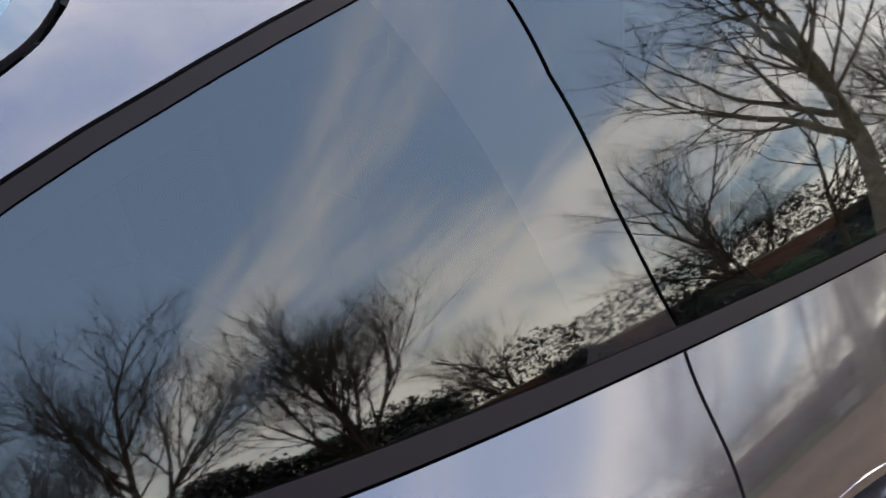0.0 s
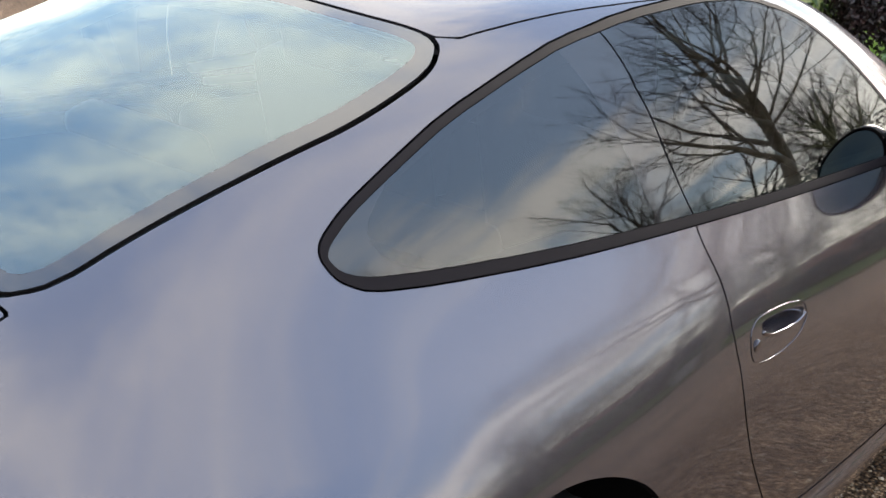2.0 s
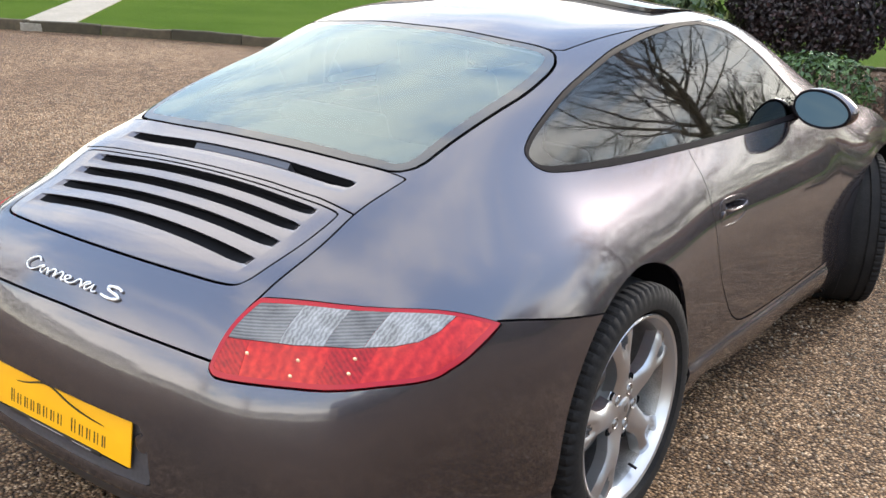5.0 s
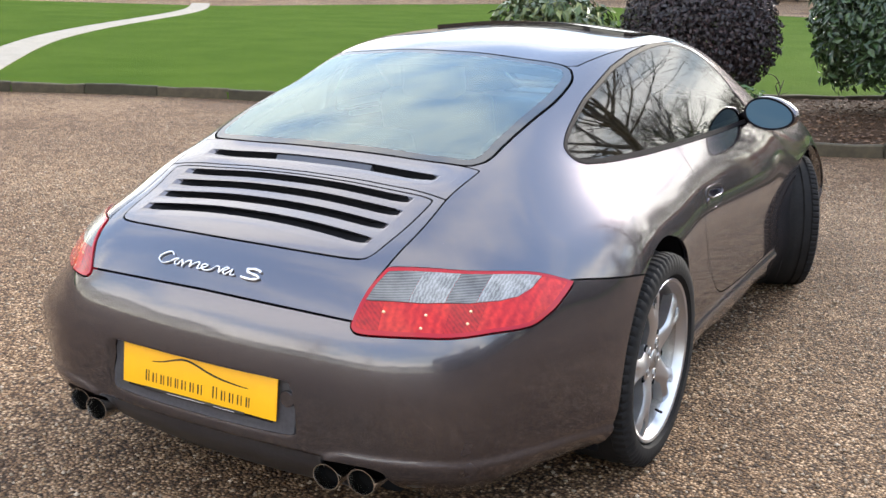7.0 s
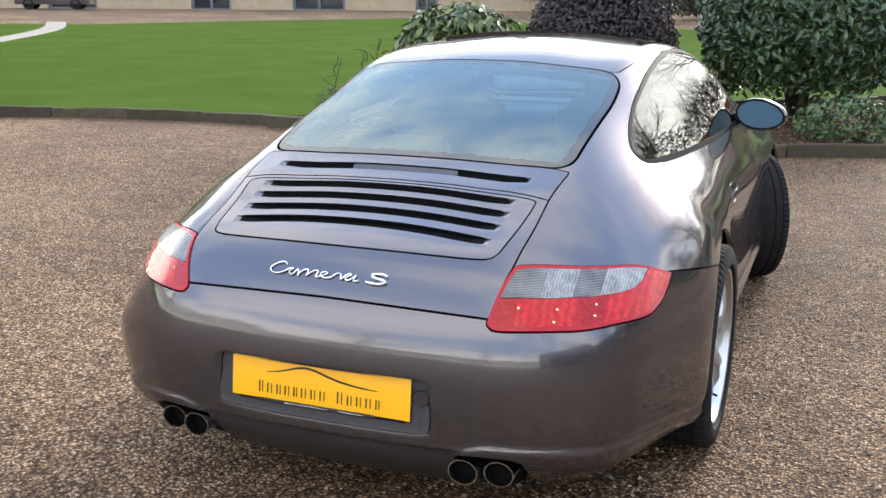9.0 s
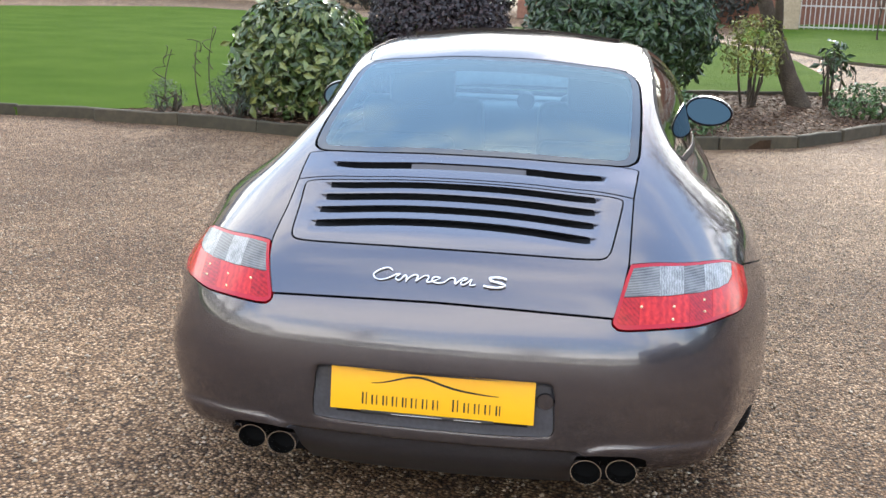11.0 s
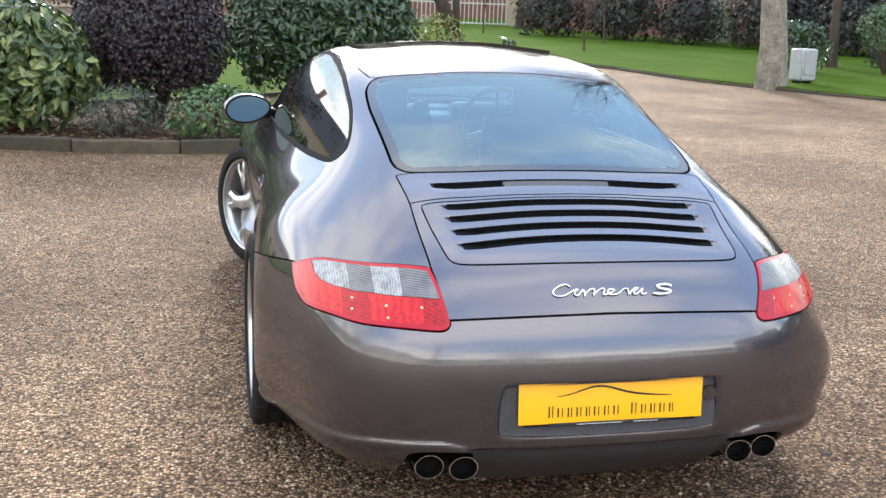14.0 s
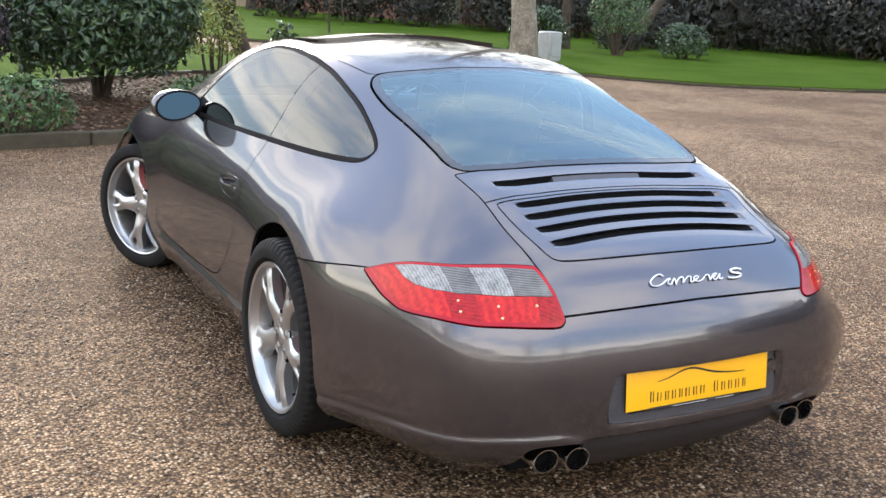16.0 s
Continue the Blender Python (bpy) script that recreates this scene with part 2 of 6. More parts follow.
# ---- mesh helpers ----
def mesh(name, verts, faces, material, normals=None, smooth=True):
    me = bpy.data.meshes.new(name)
    me.from_pydata(np.asarray(verts, float).tolist(), [], [tuple(map(int, f)) for f in faces])
    for mat in material if isinstance(material, (list, tuple)) else [material]:
        me.materials.append(mat)
    me.polygons.foreach_set("use_smooth", [smooth] * len(me.polygons))
    if normals is not None:
        me.normals_split_custom_set_from_vertices(np.asarray(normals, float).tolist())
    me.update()
    return me


def thing(name, label, category, at=(0, 0, 0), group="", kind=""):
    ob = new(name)
    ob.location = at
    ob.empty_display_size = 0.1
    return tagged(ob, label, category, group, kind)


def part(name, data, parent, label="", material=None):
    """A mesh, or a bmesh with its material, as one part under its parent."""
    if isinstance(data, bmesh.types.BMesh):
        me = bpy.data.meshes.new(name)
        data.to_mesh(me)
        data.free()
        me.materials.append(material)
        data = me
    ob = new(name, data)
    ob.parent = parent
    return tagged(ob, label)


def shade(me, smooth=True, angle=None):
    me.polygons.foreach_set("use_smooth", [smooth] * len(me.polygons))
    if angle:
        me.set_sharp_from_angle(angle=radians(angle))
    return me


def box_mesh(name, size, material, bevel=0.01, segments=2, at=(0, 0, 0), turned=None):
    bm = bmesh.new()
    bmesh.ops.create_cube(bm, size=1.0)
    bmesh.ops.scale(bm, vec=size, verts=bm.verts)
    if bevel:
        bmesh.ops.bevel(bm, geom=bm.edges[:], offset=bevel, segments=segments, affect="EDGES", profile=0.6)
    if turned is not None:
        bmesh.ops.transform(bm, matrix=turned, verts=bm.verts)
    bmesh.ops.translate(bm, vec=at, verts=bm.verts)
    me = bpy.data.meshes.new(name)
    bm.to_mesh(me)
    bm.free()
    me.materials.append(material)
    return shade(me, True, 40)


def lathe(name, profile, material, steps=64, axis="x", smooth_angle=35):
    """Turned form: profile rows of (along the axis, radius)."""
    n, verts, faces = len(profile), [], []
    for k in range(steps):
        a = 2 * math.pi * k / steps
        for p, r in profile:
            verts.append((p, r * math.cos(a), r * math.sin(a)) if axis == "x" else (r * math.cos(a), r * math.sin(a), p))
    for k in range(steps):
        for i in range(n - 1):
            a, b = k * n + i, (k + 1) % steps * n + i
            faces.append((a, b, b + 1, a + 1) if axis == "x" else (a, a + 1, b + 1, b))
    me = mesh(name, verts, faces, material)
    me.set_sharp_from_angle(angle=radians(smooth_angle))
    return me


def tube(name, points, radius, material, sides=8, closed=False):
    """A round bar along the points; radius a number or one for each point."""
    p = np.asarray(points, float)
    rad = np.broadcast_to(np.asarray(radius, float), (len(p),))
    d = np.roll(p, -1, 0) - np.roll(p, 1, 0) if closed else np.gradient(p, axis=0)
    d /= np.linalg.norm(d, axis=1)[:, None] + 1e-12
    up = np.array([0.0, 0, 1]) if abs(d[0, 2]) < 0.9 else np.array([1.0, 0, 0])
    verts, faces = [], []
    for i in range(len(p)):
        side = np.cross(d[i], up)
        side /= np.linalg.norm(side) + 1e-12
        up = np.cross(side, d[i])
        verts += [p[i] + rad[i] * (math.cos(a) * side + math.sin(a) * up) for a in np.arange(sides) * 2 * math.pi / sides]
    for i in range(len(p) if closed else len(p) - 1):
        j = (i + 1) % len(p)
        faces += [(i * sides + k, i * sides + (k + 1) % sides, j * sides + (k + 1) % sides, j * sides + k) for k in range(sides)]
    if not closed:
        faces += [tuple(range(sides))[::-1], tuple((len(p) - 1) * sides + k for k in range(sides))]
    return mesh(name, verts, faces, material)


def prism(name, outline, z0, z1, material, bevel=0.0):
    """An outline in the plane, raised from z0 to z1."""
    bm = bmesh.new()
    bm.faces.new([bm.verts.new((x, y, z0)) for x, y in outline])
    top = bmesh.ops.extrude_face_region(bm, geom=bm.faces[:])
    bmesh.ops.translate(bm, vec=(0, 0, z1 - z0), verts=[v for v in top["geom"] if isinstance(v, bmesh.types.BMVert)])
    bmesh.ops.recalc_face_normals(bm, faces=bm.faces)
    if bevel:
        bmesh.ops.bevel(bm, geom=[e for e in bm.edges if all(abs(v.co.z - z1) < 1e-6 for v in e.verts)], offset=bevel, segments=2, affect="EDGES")
    me = bpy.data.meshes.new(name)
    bm.to_mesh(me)
    bm.free()
    me.materials.append(material)
    return me
# ---- the car's body: styling lines, spline sections ----
AXLE_Y, AXLE_Z, AXLE_F = 1.04, 0.31, 3.39
ARC = 0.0125


def spline(t, values):
    """Natural cubic spline through the values at the knots t: a function of t."""
    t, y = np.asarray(t, float), np.asarray(values, float)
    n, h = len(t), np.diff(t)
    a, b = np.eye(n), np.zeros((n,) + y.shape[1:])
    for i in range(1, n - 1):
        a[i, i - 1 : i + 2] = h[i - 1], 2 * (h[i - 1] + h[i]), h[i]
        b[i] = 6 * ((y[i + 1] - y[i]) / h[i] - (y[i] - y[i - 1]) / h[i - 1])
    m = np.linalg.solve(a, b)

    def at(x):
        x = np.asarray(x, float)
        i = np.clip(np.searchsorted(t, x) - 1, 0, n - 2)
        ex = (Ellipsis,) + (None,) * (y.ndim - 1)
        u, w, d = (t[i + 1] - x)[ex], (x - t[i])[ex], h[i][ex]
        return (m[i] * u**3 + m[i + 1] * w**3) / (6 * d) + (y[i] / d - m[i] * d / 6) * u + (y[i + 1] / d - m[i + 1] * d / 6) * w

    return at


def turn(angle):
    """Station of a plane through the rear axle at that angle (90: upright, 180: level to the rear)."""
    return AXLE_Y - (angle - 90) * ARC


def rail(*knots):
    """Styling line: knots of station, half width, height over the axle; stations below 0 are angles."""
    rows = sorted((turn(-s) if s < 0 else s, x, h if s < 0 else h - AXLE_Z) for s, x, h in knots)
    return spline([r[0] for r in rows], [r[1:] for r in rows])


CROWN = rail((-206, 0, .74), (-196, 0, .86), (-188, 0, .965), (-180, 0, 1.025), (-173, 0, 1.045), (-168, 0, 1.06), (-163, 0, 1.04), (-157, 0, 1.04), (-151, 0, .98), (-145, 0, .895),
             (-135, 0, .812), (-125, 0, .757), (-115, 0, .748), (-105, 0, .757), (1.04, 0, 1.118), (1.30, 0, 1.205), (1.62, 0, 1.25), (2.0, 0, 1.265), (2.4, 0, 1.24), (2.75, 0, 1.12),
             (3.1, 0, .915), (3.39, 0, .84), (3.8, 0, .73), (4.15, 0, .61), (4.34, 0, .50))
GUTTER = rail((-206, .42, .70), (-196, 0.46, 0.82), (-188, 0.49, 0.92), (-180, 0.5, 0.985), (-173, 0.5, 1.012), (-168, 0.5, 1.018), (-163, 0.49, 0.99), (-157, 0.47, 0.985), (-151, 0.465, 0.935), (-145, 0.46, 0.868), (-135, 0.47, 0.8), (-125, 0.482, 0.746), (-115, 0.487, 0.727), (-105, 0.487, 0.726), (1.04, 0.482, 1.066), (1.3, 0.475, 1.155), (1.62, 0.505, 1.2), (2, 0.52, 1.213), (2.4, 0.52, 1.18), (2.75, 0.55, 1.04), (3.1, 0.58, 0.885), (3.39, 0.56, 0.82), (3.8, 0.52, 0.73), (4.15, 0.45, 0.6), (4.34, 0.35, 0.48))
BELT = rail((-206, .58, .62), (-196, 0.63, 0.73), (-188, 0.67, 0.82), (-180, 0.69, 0.882), (-173, 0.705, 0.905), (-168, 0.71, 0.9), (-163, 0.715, 0.84), (-157, 0.735, 0.785), (-151, 0.735, 0.745), (-145, 0.72, 0.71), (-135, 0.7, 0.665), (-125, 0.69, 0.625), (-105, 0.67, 0.585), (1.04, 0.665, 0.885), (1.3, 0.69, 0.89), (1.62, 0.72, 0.89), (2, 0.735, 0.89), (2.4, 0.74, 0.885), (2.75, 0.745, 0.88), (3.1, 0.75, 0.855), (3.39, 0.73, 0.82), (3.8, 0.68, 0.72), (4.15, 0.58, 0.58), (4.34, 0.46, 0.46))
SHOULDER = rail((-206, .69, .48), (-196, 0.73, 0.56), (-188, 0.76, 0.63), (-180, 0.78, 0.685), (-173, 0.79, 0.71), (-168, 0.797, 0.7), (-163, 0.805, 0.66), (-157, 0.82, 0.63), (-145, 0.8, 0.59), (-125, 0.79, 0.545), (-105, 0.785, 0.5), (1.04, 0.78, 0.79), (1.3, 0.775, 0.805), (1.62, 0.785, 0.81), (2, 0.79, 0.81), (2.75, 0.79, 0.8), (3.1, 0.79, 0.79), (3.39, 0.8, 0.76), (3.8, 0.76, 0.65), (4.15, 0.66, 0.52), (4.34, 0.54, 0.41))
FLANK = rail((-206, .80, .365), (-196, 0.83, 0.4), (-188, 0.848, 0.43), (-180, 0.865, 0.455), (-168, 0.875, 0.46), (-157, 0.88, 0.455), (-145, 0.88, 0.45), (-125, 0.88, 0.415), (-105, 0.885, 0.38), (1.04, 0.885, 0.675), (1.3, 0.865, 0.66), (1.62, 0.83, 0.665), (2, 0.825, 0.67), (2.75, 0.825, 0.66), (3.1, 0.822, 0.65), (3.39, 0.838, 0.66), (3.8, 0.82, 0.54), (4.15, 0.72, 0.45), (4.34, 0.6, 0.36))
WAIST = rail((-206, .845, .315), (-196, .875, .33), (-168, .90, .345), (-125, .90, .33), (1.04, .895, .61), (1.30, .87, .50), (1.62, .84, .46), (2.0, .83, .45), (2.75, .83, .45),
             (3.1, .83, .48), (3.39, .846, .60), (3.8, .84, .44), (4.15, .74, .37), (4.34, .62, .31))
SILL = rail((-206, .84, .27), (-196, .87, .28), (-168, .895, .29), (-125, .895, .28), (1.04, .895, .57), (1.30, .87, .32), (1.62, .85, .27), (2.0, .845, .26), (2.75, .84, .26),
            (3.1, .845, .29), (3.39, .842, .54), (3.8, .82, .30), (4.15, .73, .26), (4.34, .61, .24))
HEM = rail((-206, .77, .23), (-196, .80, .24), (-168, .83, .25), (-125, .83, .25), (1.04, .83, .53), (1.30, .81, .22), (1.62, .80, .19), (2.0, .80, .18), (2.75, .80, .18),
           (3.1, .80, .20), (3.39, .80, .48), (3.8, .76, .22), (4.15, .68, .20), (4.34, .56, .19))


BULGE = spline([-.6, .2, .8, 1.3, 1.6, 2.4, 3.1, 4.4], [.012, .01, .008, .025, .04, .04, .012, .01])


def section(s):
    """Half section at station s, from the centre line out and down: rows of half width and height over the axle."""
    c, g, b = CROWN(s), GUTTER(s), BELT(s)
    roof = [(g[0] * k, g[1] + (c[1] - g[1]) * (1 - k**2.3)) for k in (0, .34, .68)]
    mid = (g + b) / 2
    out = np.array([b[1] - g[1], -(b[0] - g[0])])
    out = -out / (np.linalg.norm(out) + 1e-9)
    return np.array([*roof, g, mid + float(BULGE(s)) * out, b, SHOULDER(s), FLANK(s), WAIST(s), SILL(s), HEM(s)])


def tail_width(y):
    """Factor by which the body spreads towards the tail."""
    k = np.clip((.95 - np.asarray(y)) / .6, 0, 1)
    return 1 + .020 * k * k * (3 - 2 * k)


def body_rows(ss, nv):
    """Right half of the body: a row of points at each station, the first on the centre line."""
    rows = []
    for s in ss:
        half = section(s)
        full = np.vstack([half[:0:-1] * (-1, 1), half])
        run = np.r_[0, np.cumsum(np.linalg.norm(np.diff(full, axis=0), axis=1) ** 0.7)]
        mid = len(half) - 1
        pts = spline(run, full)(np.linspace(run[mid], run[-1], nv))
        pts[0, 0] = 0
        if s < AXLE_Y:
            a = math.radians(90 + (AXLE_Y - s) / ARC)
            y, z = AXLE_Y + pts[:, 1] * math.cos(a), AXLE_Z + pts[:, 1] * math.sin(a)
        else:
            y, z = np.full(nv, s), AXLE_Z + pts[:, 1]
        rows.append(np.column_stack([pts[:, 0] * tail_width(y), y, z]))
    return np.array(rows)


# ---- panels cut from the body surface ----
class Patch:
    """A piece of surface: points, normals, triangles and the station of each point."""

    def __init__(self, p, n, t, s):
        self.p, self.n, self.t, self.s = p, n, t, s

    def flipped(self):
        return Patch(self.p * (-1, 1, 1), self.n * (-1, 1, 1), self.t[:, ::-1], self.s)


def grid_patch(s0=None, s1=4.34, ns=240, nv=110, both=False, soft=0.075):
    s = np.linspace(turn(206) if s0 is None else s0, s1, ns)
    g = body_rows(s, nv)
    if both:
        g = np.concatenate([g[:, :0:-1] * (-1, 1, 1), g], 1)
    step_s, step_v = (s1 - s[0]) / ns, 1.9 / nv
    return from_grid(g, np.repeat(s[:, None], g.shape[1], 1), (soft / step_s, 0.6 * soft / step_v))


def blur(a, sigma, axis):
    """Softens an array along one axis."""
    if sigma <= 0:
        return a
    k = int(3 * sigma)
    w = np.exp(-0.5 * (np.arange(-k, k + 1) / sigma) ** 2)
    a = np.moveaxis(a, axis, 0)
    ext = np.concatenate([np.repeat(a[:1], k, 0), a, np.repeat(a[-1:], k, 0)])
    out = sum(w[i] * ext[i : i + len(a)] for i in range(2 * k + 1)) / w.sum()
    return np.moveaxis(out, 0, axis)


def grid_normals(g, soft=(0, 0)):
    n = np.cross(np.gradient(g, axis=0), np.gradient(g, axis=1))
    n /= np.linalg.norm(n, axis=2)[..., None] + 1e-12
    n = blur(blur(n, soft[0], 0), soft[1], 1)
    return n / (np.linalg.norm(n, axis=2)[..., None] + 1e-12)


def from_grid(g, s, soft=(0, 0)):
    n = grid_normals(g, soft)
    if n[g.shape[0] // 2, g.shape[1] // 2, 2] < 0:
        n = -n
    idx = np.arange(g.shape[0] * g.shape[1]).reshape(g.shape[:2])
    a, b, c, d = idx[:-1, :-1].ravel(), idx[1:, :-1].ravel(), idx[1:, 1:].ravel(), idx[:-1, 1:].ravel()
    t = np.concatenate([np.column_stack([a, b, c]), np.column_stack([a, c, d])])
    p, n = g.reshape(-1, 3), n.reshape(-1, 3)
    face = np.cross(p[t[:, 1]] - p[t[:, 0]], p[t[:, 2]] - p[t[:, 0]])
    wrong = (face * n[t[:, 0]]).sum(1) < 0
    t[wrong] = t[wrong][:, ::-1]
    return Patch(p, n, t, s.ravel())


def clip(patch, field):
    """What lies where the field is below zero, cut along its zero line."""
    f, t = np.asarray(field, float), patch.t
    neg = f[t] < 0
    count = neg.sum(1)
    keep, extra, made = list(t[count == 3]), [], {}
    p, n, s = patch.p, patch.n, patch.s
    new_p, new_n, new_s = [], [], []

    def cut(a, b):
        key = (a, b) if a < b else (b, a)
        if key not in made:
            k = f[a] / (f[a] - f[b])
            made[key] = len(p) + len(new_p)
            new_p.append(p[a] + (p[b] - p[a]) * k)
            new_n.append(n[a] + (n[b] - n[a]) * k)
            new_s.append(s[a] + (s[b] - s[a]) * k)
        return made[key]

    cross = (count == 1) | (count == 2)
    for tri, inside, c in zip(t[cross], neg[cross], count[cross]):
        if c == 1:
            i = int(np.argmax(inside))
            a, b, d = tri[i], tri[(i + 1) % 3], tri[(i + 2) % 3]
            extra.append((a, cut(a, b), cut(a, d)))
        elif c == 2:
            i = int(np.argmin(inside))
            a, b, d = tri[i], tri[(i + 1) % 3], tri[(i + 2) % 3]
            x, y = cut(a, b), cut(a, d)
            extra += [(x, b, d), (x, d, y)]
    t = np.array(keep + extra, int).reshape(-1, 3)
    if new_p:
        p, n, s = np.vstack([p, new_p]), np.vstack([n, new_n]), np.r_[s, new_s]
    used, t = np.unique(t, return_inverse=True)
    nn = n[used]
    return Patch(p[used], nn / (np.linalg.norm(nn, axis=1)[:, None] + 1e-12), t.reshape(-1, 3), s[used])


def rounded(knots, times=2):
    """Closed outline with its corners cut round."""
    q = np.asarray(knots, float)
    for _ in range(times):
        nxt = np.roll(q, -1, 0)
        q = np.stack([0.8 * q + 0.2 * nxt, 0.2 * q + 0.8 * nxt], 1).reshape(-1, 2)
    return q


def inside(q, u, v):
    """Signed distance to a closed outline, below zero inside."""
    pts = np.column_stack([u, v])
    best, odd = np.full(len(pts), 1e9), np.zeros(len(pts), bool)
    for a, b in zip(q, np.roll(q, -1, 0)):
        d = b - a
        k = np.clip(((pts - a) @ d) / (d @ d + 1e-15), 0, 1)
        best = np.minimum(best, ((pts - a - k[:, None] * d) ** 2).sum(1))
        cross = (a[1] > pts[:, 1]) != (b[1] > pts[:, 1])
        if abs(d[1]) > 1e-12:
            odd ^= cross & (pts[:, 0] < a[0] + (pts[:, 1] - a[1]) * d[0] / d[1])
    return np.sqrt(best) * np.where(odd, -1, 1)


def deg(pairs):
    return [(x, turn(a)) for x, a in pairs]


GAPW = 0.0022
WINDOW = rounded([(-1, turn(123.4)), (0, turn(123.4)), (.3, turn(123.6)), (.484, turn(124.4)), (.497, .85), (.499, 1.1), (.492, 1.235), (.455, 1.288), (.36, 1.282), (.2, 1.270), (0, 1.262), (-1, 1.262)])
LID = np.array([(-1, turn(123.4)), (0, turn(123.4)), (.3, turn(123.6)), (.484, turn(124.4)), *deg([(.468, 136), (.460, 152.7), (.437, 161.2), (0, 160.9), (-1, 160.9)])])
SEAM = np.array([(-1, 9), (-1, turn(133.6)), *deg([(0, 133.6), (.2, 133.9), (.35, 134.7), (.44, 135.8), (.52, 136.6)]), (.52, 9)])
GRILLE = rounded(deg([(-1, 134.6), (0, 134.6), (.25, 135.2), (.437, 136.6), (.440, 138), (.425, 146), (.412, 151.6), (.385, 152.6), (.2, 152.9), (0, 153.0), (-1, 153.0)]), 2)
LAMP = rounded(deg([(.4605, 153.2), (.462, 152.7), (.475, 152.42), (.63, 149.2), (.775, 142.9), (.787, 142.3), (.7868, 143.2), (.787, 147.5), (.785, 152.2), (.764, 157.0), (.65, 161.1), (.53, 162.3), (.445, 162.9), (.425, 162.0), (.430, 160.5), (.449, 155.8)]), 2)
BUMPER = np.array(deg([(-1, 160.9), (0, 160.9), (.437, 161.2), (.6, 158), (.775, 145), (.79, 142.4), (.95, 142.4), (.95, 240), (-1, 240)]))
ROOF = rounded([(-1, 1.262), (0, 1.262), (.2, 1.270), (.36, 1.282), (.462, 1.288), (.482, 1.42), (.505, 1.7), (.516, 2.0), (.512, 2.30), (.40, 2.36), (0, 2.38), (-1, 2.38)], 1)
SCREEN = rounded([(-1, 2.40), (0, 2.40), (.40, 2.38), (.500, 2.35), (.535, 2.60), (.56, 2.88), (.53, 3.0), (0, 3.06), (-1, 3.06)], 1)
DLO = rounded([(.938, .948), (.945, .925), (.98, .908), (1.09, .897), (1.26, .892), (1.62, .891), (2.11, .887), (2.47, .885), (2.63, .893), (2.53, .955), (2.40, 1.04), (2.28, 1.122), (2.18, 1.187), (2.05, 1.216),
               (1.87, 1.215), (1.64, 1.195), (1.46, 1.163), (1.35, 1.13), (1.21, 1.08), (1.085, 1.025), (1.0, .990), (.95, .963)], 1)
CLEAR = rounded([(1.012, .958), (1.022, .936), (1.06, .918), (1.145, .906), (1.27, .898), (1.40, .894), (1.532, .890), (1.486, 1.03), (1.452, 1.13), (1.435, 1.19), (1.36, 1.15), (1.21, 1.085), (1.094, 1.022), (1.03, .980)], 1)
DIVIDE = np.array([(0, .80), (1.665, .80), (1.62, .90), (1.578, 1.003), (1.554, 1.094), (1.552, 1.3), (0, 1.3)])
DOOR = rounded([(1.636, 1.0), (1.606, .819), (1.60, .734), (1.651, .612), (1.729, .467), (1.780, .372), (1.85, .332), (2.0, .321), (2.3, .316), (2.76, .322), (2.84, .36), (2.86, .5), (2.80, .70), (2.74, .86), (2.70, .90), (2.55, .90), (2.3, 1.0)], 1)


def bumper_field(q):
    """Below zero on the bumper: under the lid and lamps, and under a straight seam along the side."""
    seam = q.p[:, 2] - (.6795 - .128 * (q.p[:, 1] - .56))
    seam = np.where(q.p[:, 1] > 1.06, 1.0, seam)
    return np.where(q.p[:, 1] > .558, seam, inside(BUMPER, np.abs(q.p[:, 0]) / tail_width(q.p[:, 1]), q.s))


ARCH_R, ARCH_F = (1.06, .315, .386), (3.39, .315, .372)


def arch(p, a):
    return np.hypot(p.p[:, 1] - a[0], p.p[:, 2] - a[1]) - a[2]


def skirted(patch, depth, inward=None):
    """The patch with its edges turned in by the depth."""
    e = np.sort(np.concatenate([patch.t[:, [0, 1]], patch.t[:, [1, 2]], patch.t[:, [2, 0]]]), axis=1)
    directed = np.concatenate([patch.t[:, [0, 1]], patch.t[:, [1, 2]], patch.t[:, [2, 0]]])
    _, first, counts = np.unique(e, axis=0, return_index=True, return_counts=True)
    rim = directed[first[counts == 1]]
    p, n, verts, normals, faces = patch.p, patch.n, [], [], [tuple(t) for t in patch.t]
    base = len(p)
    for a, b in rim:
        da, db = (n[a], n[b]) if inward is None else (-np.asarray(inward), -np.asarray(inward))
        quad = [p[b], p[a], p[a] - da * depth, p[b] - db * depth]
        nn = np.cross(quad[1] - quad[0], quad[2] - quad[0])
        nn = nn / (np.linalg.norm(nn) + 1e-12)
        verts += quad
        normals += [nn] * 4
        faces.append((base, base + 1, base + 2, base + 3))
        base += 4
    if not verts:
        return p, n, faces
    return np.vstack([p, verts]), np.vstack([n, normals]), faces


def panel(name, patch, material, parent, label="", depth=0.012, lift=0.0, inward=None):
    p = Patch(patch.p + patch.n * lift, patch.n, patch.t, patch.s) if lift else patch
    v, n, f = skirted(p, depth, inward) if depth else (p.p, p.n, [tuple(t) for t in p.t])
    return part(name, mesh(name, v, f, material, n), parent, label)


def smooth01(x):
    x = np.clip(x, 0, 1)
    return x * x * (3 - 2 * x)


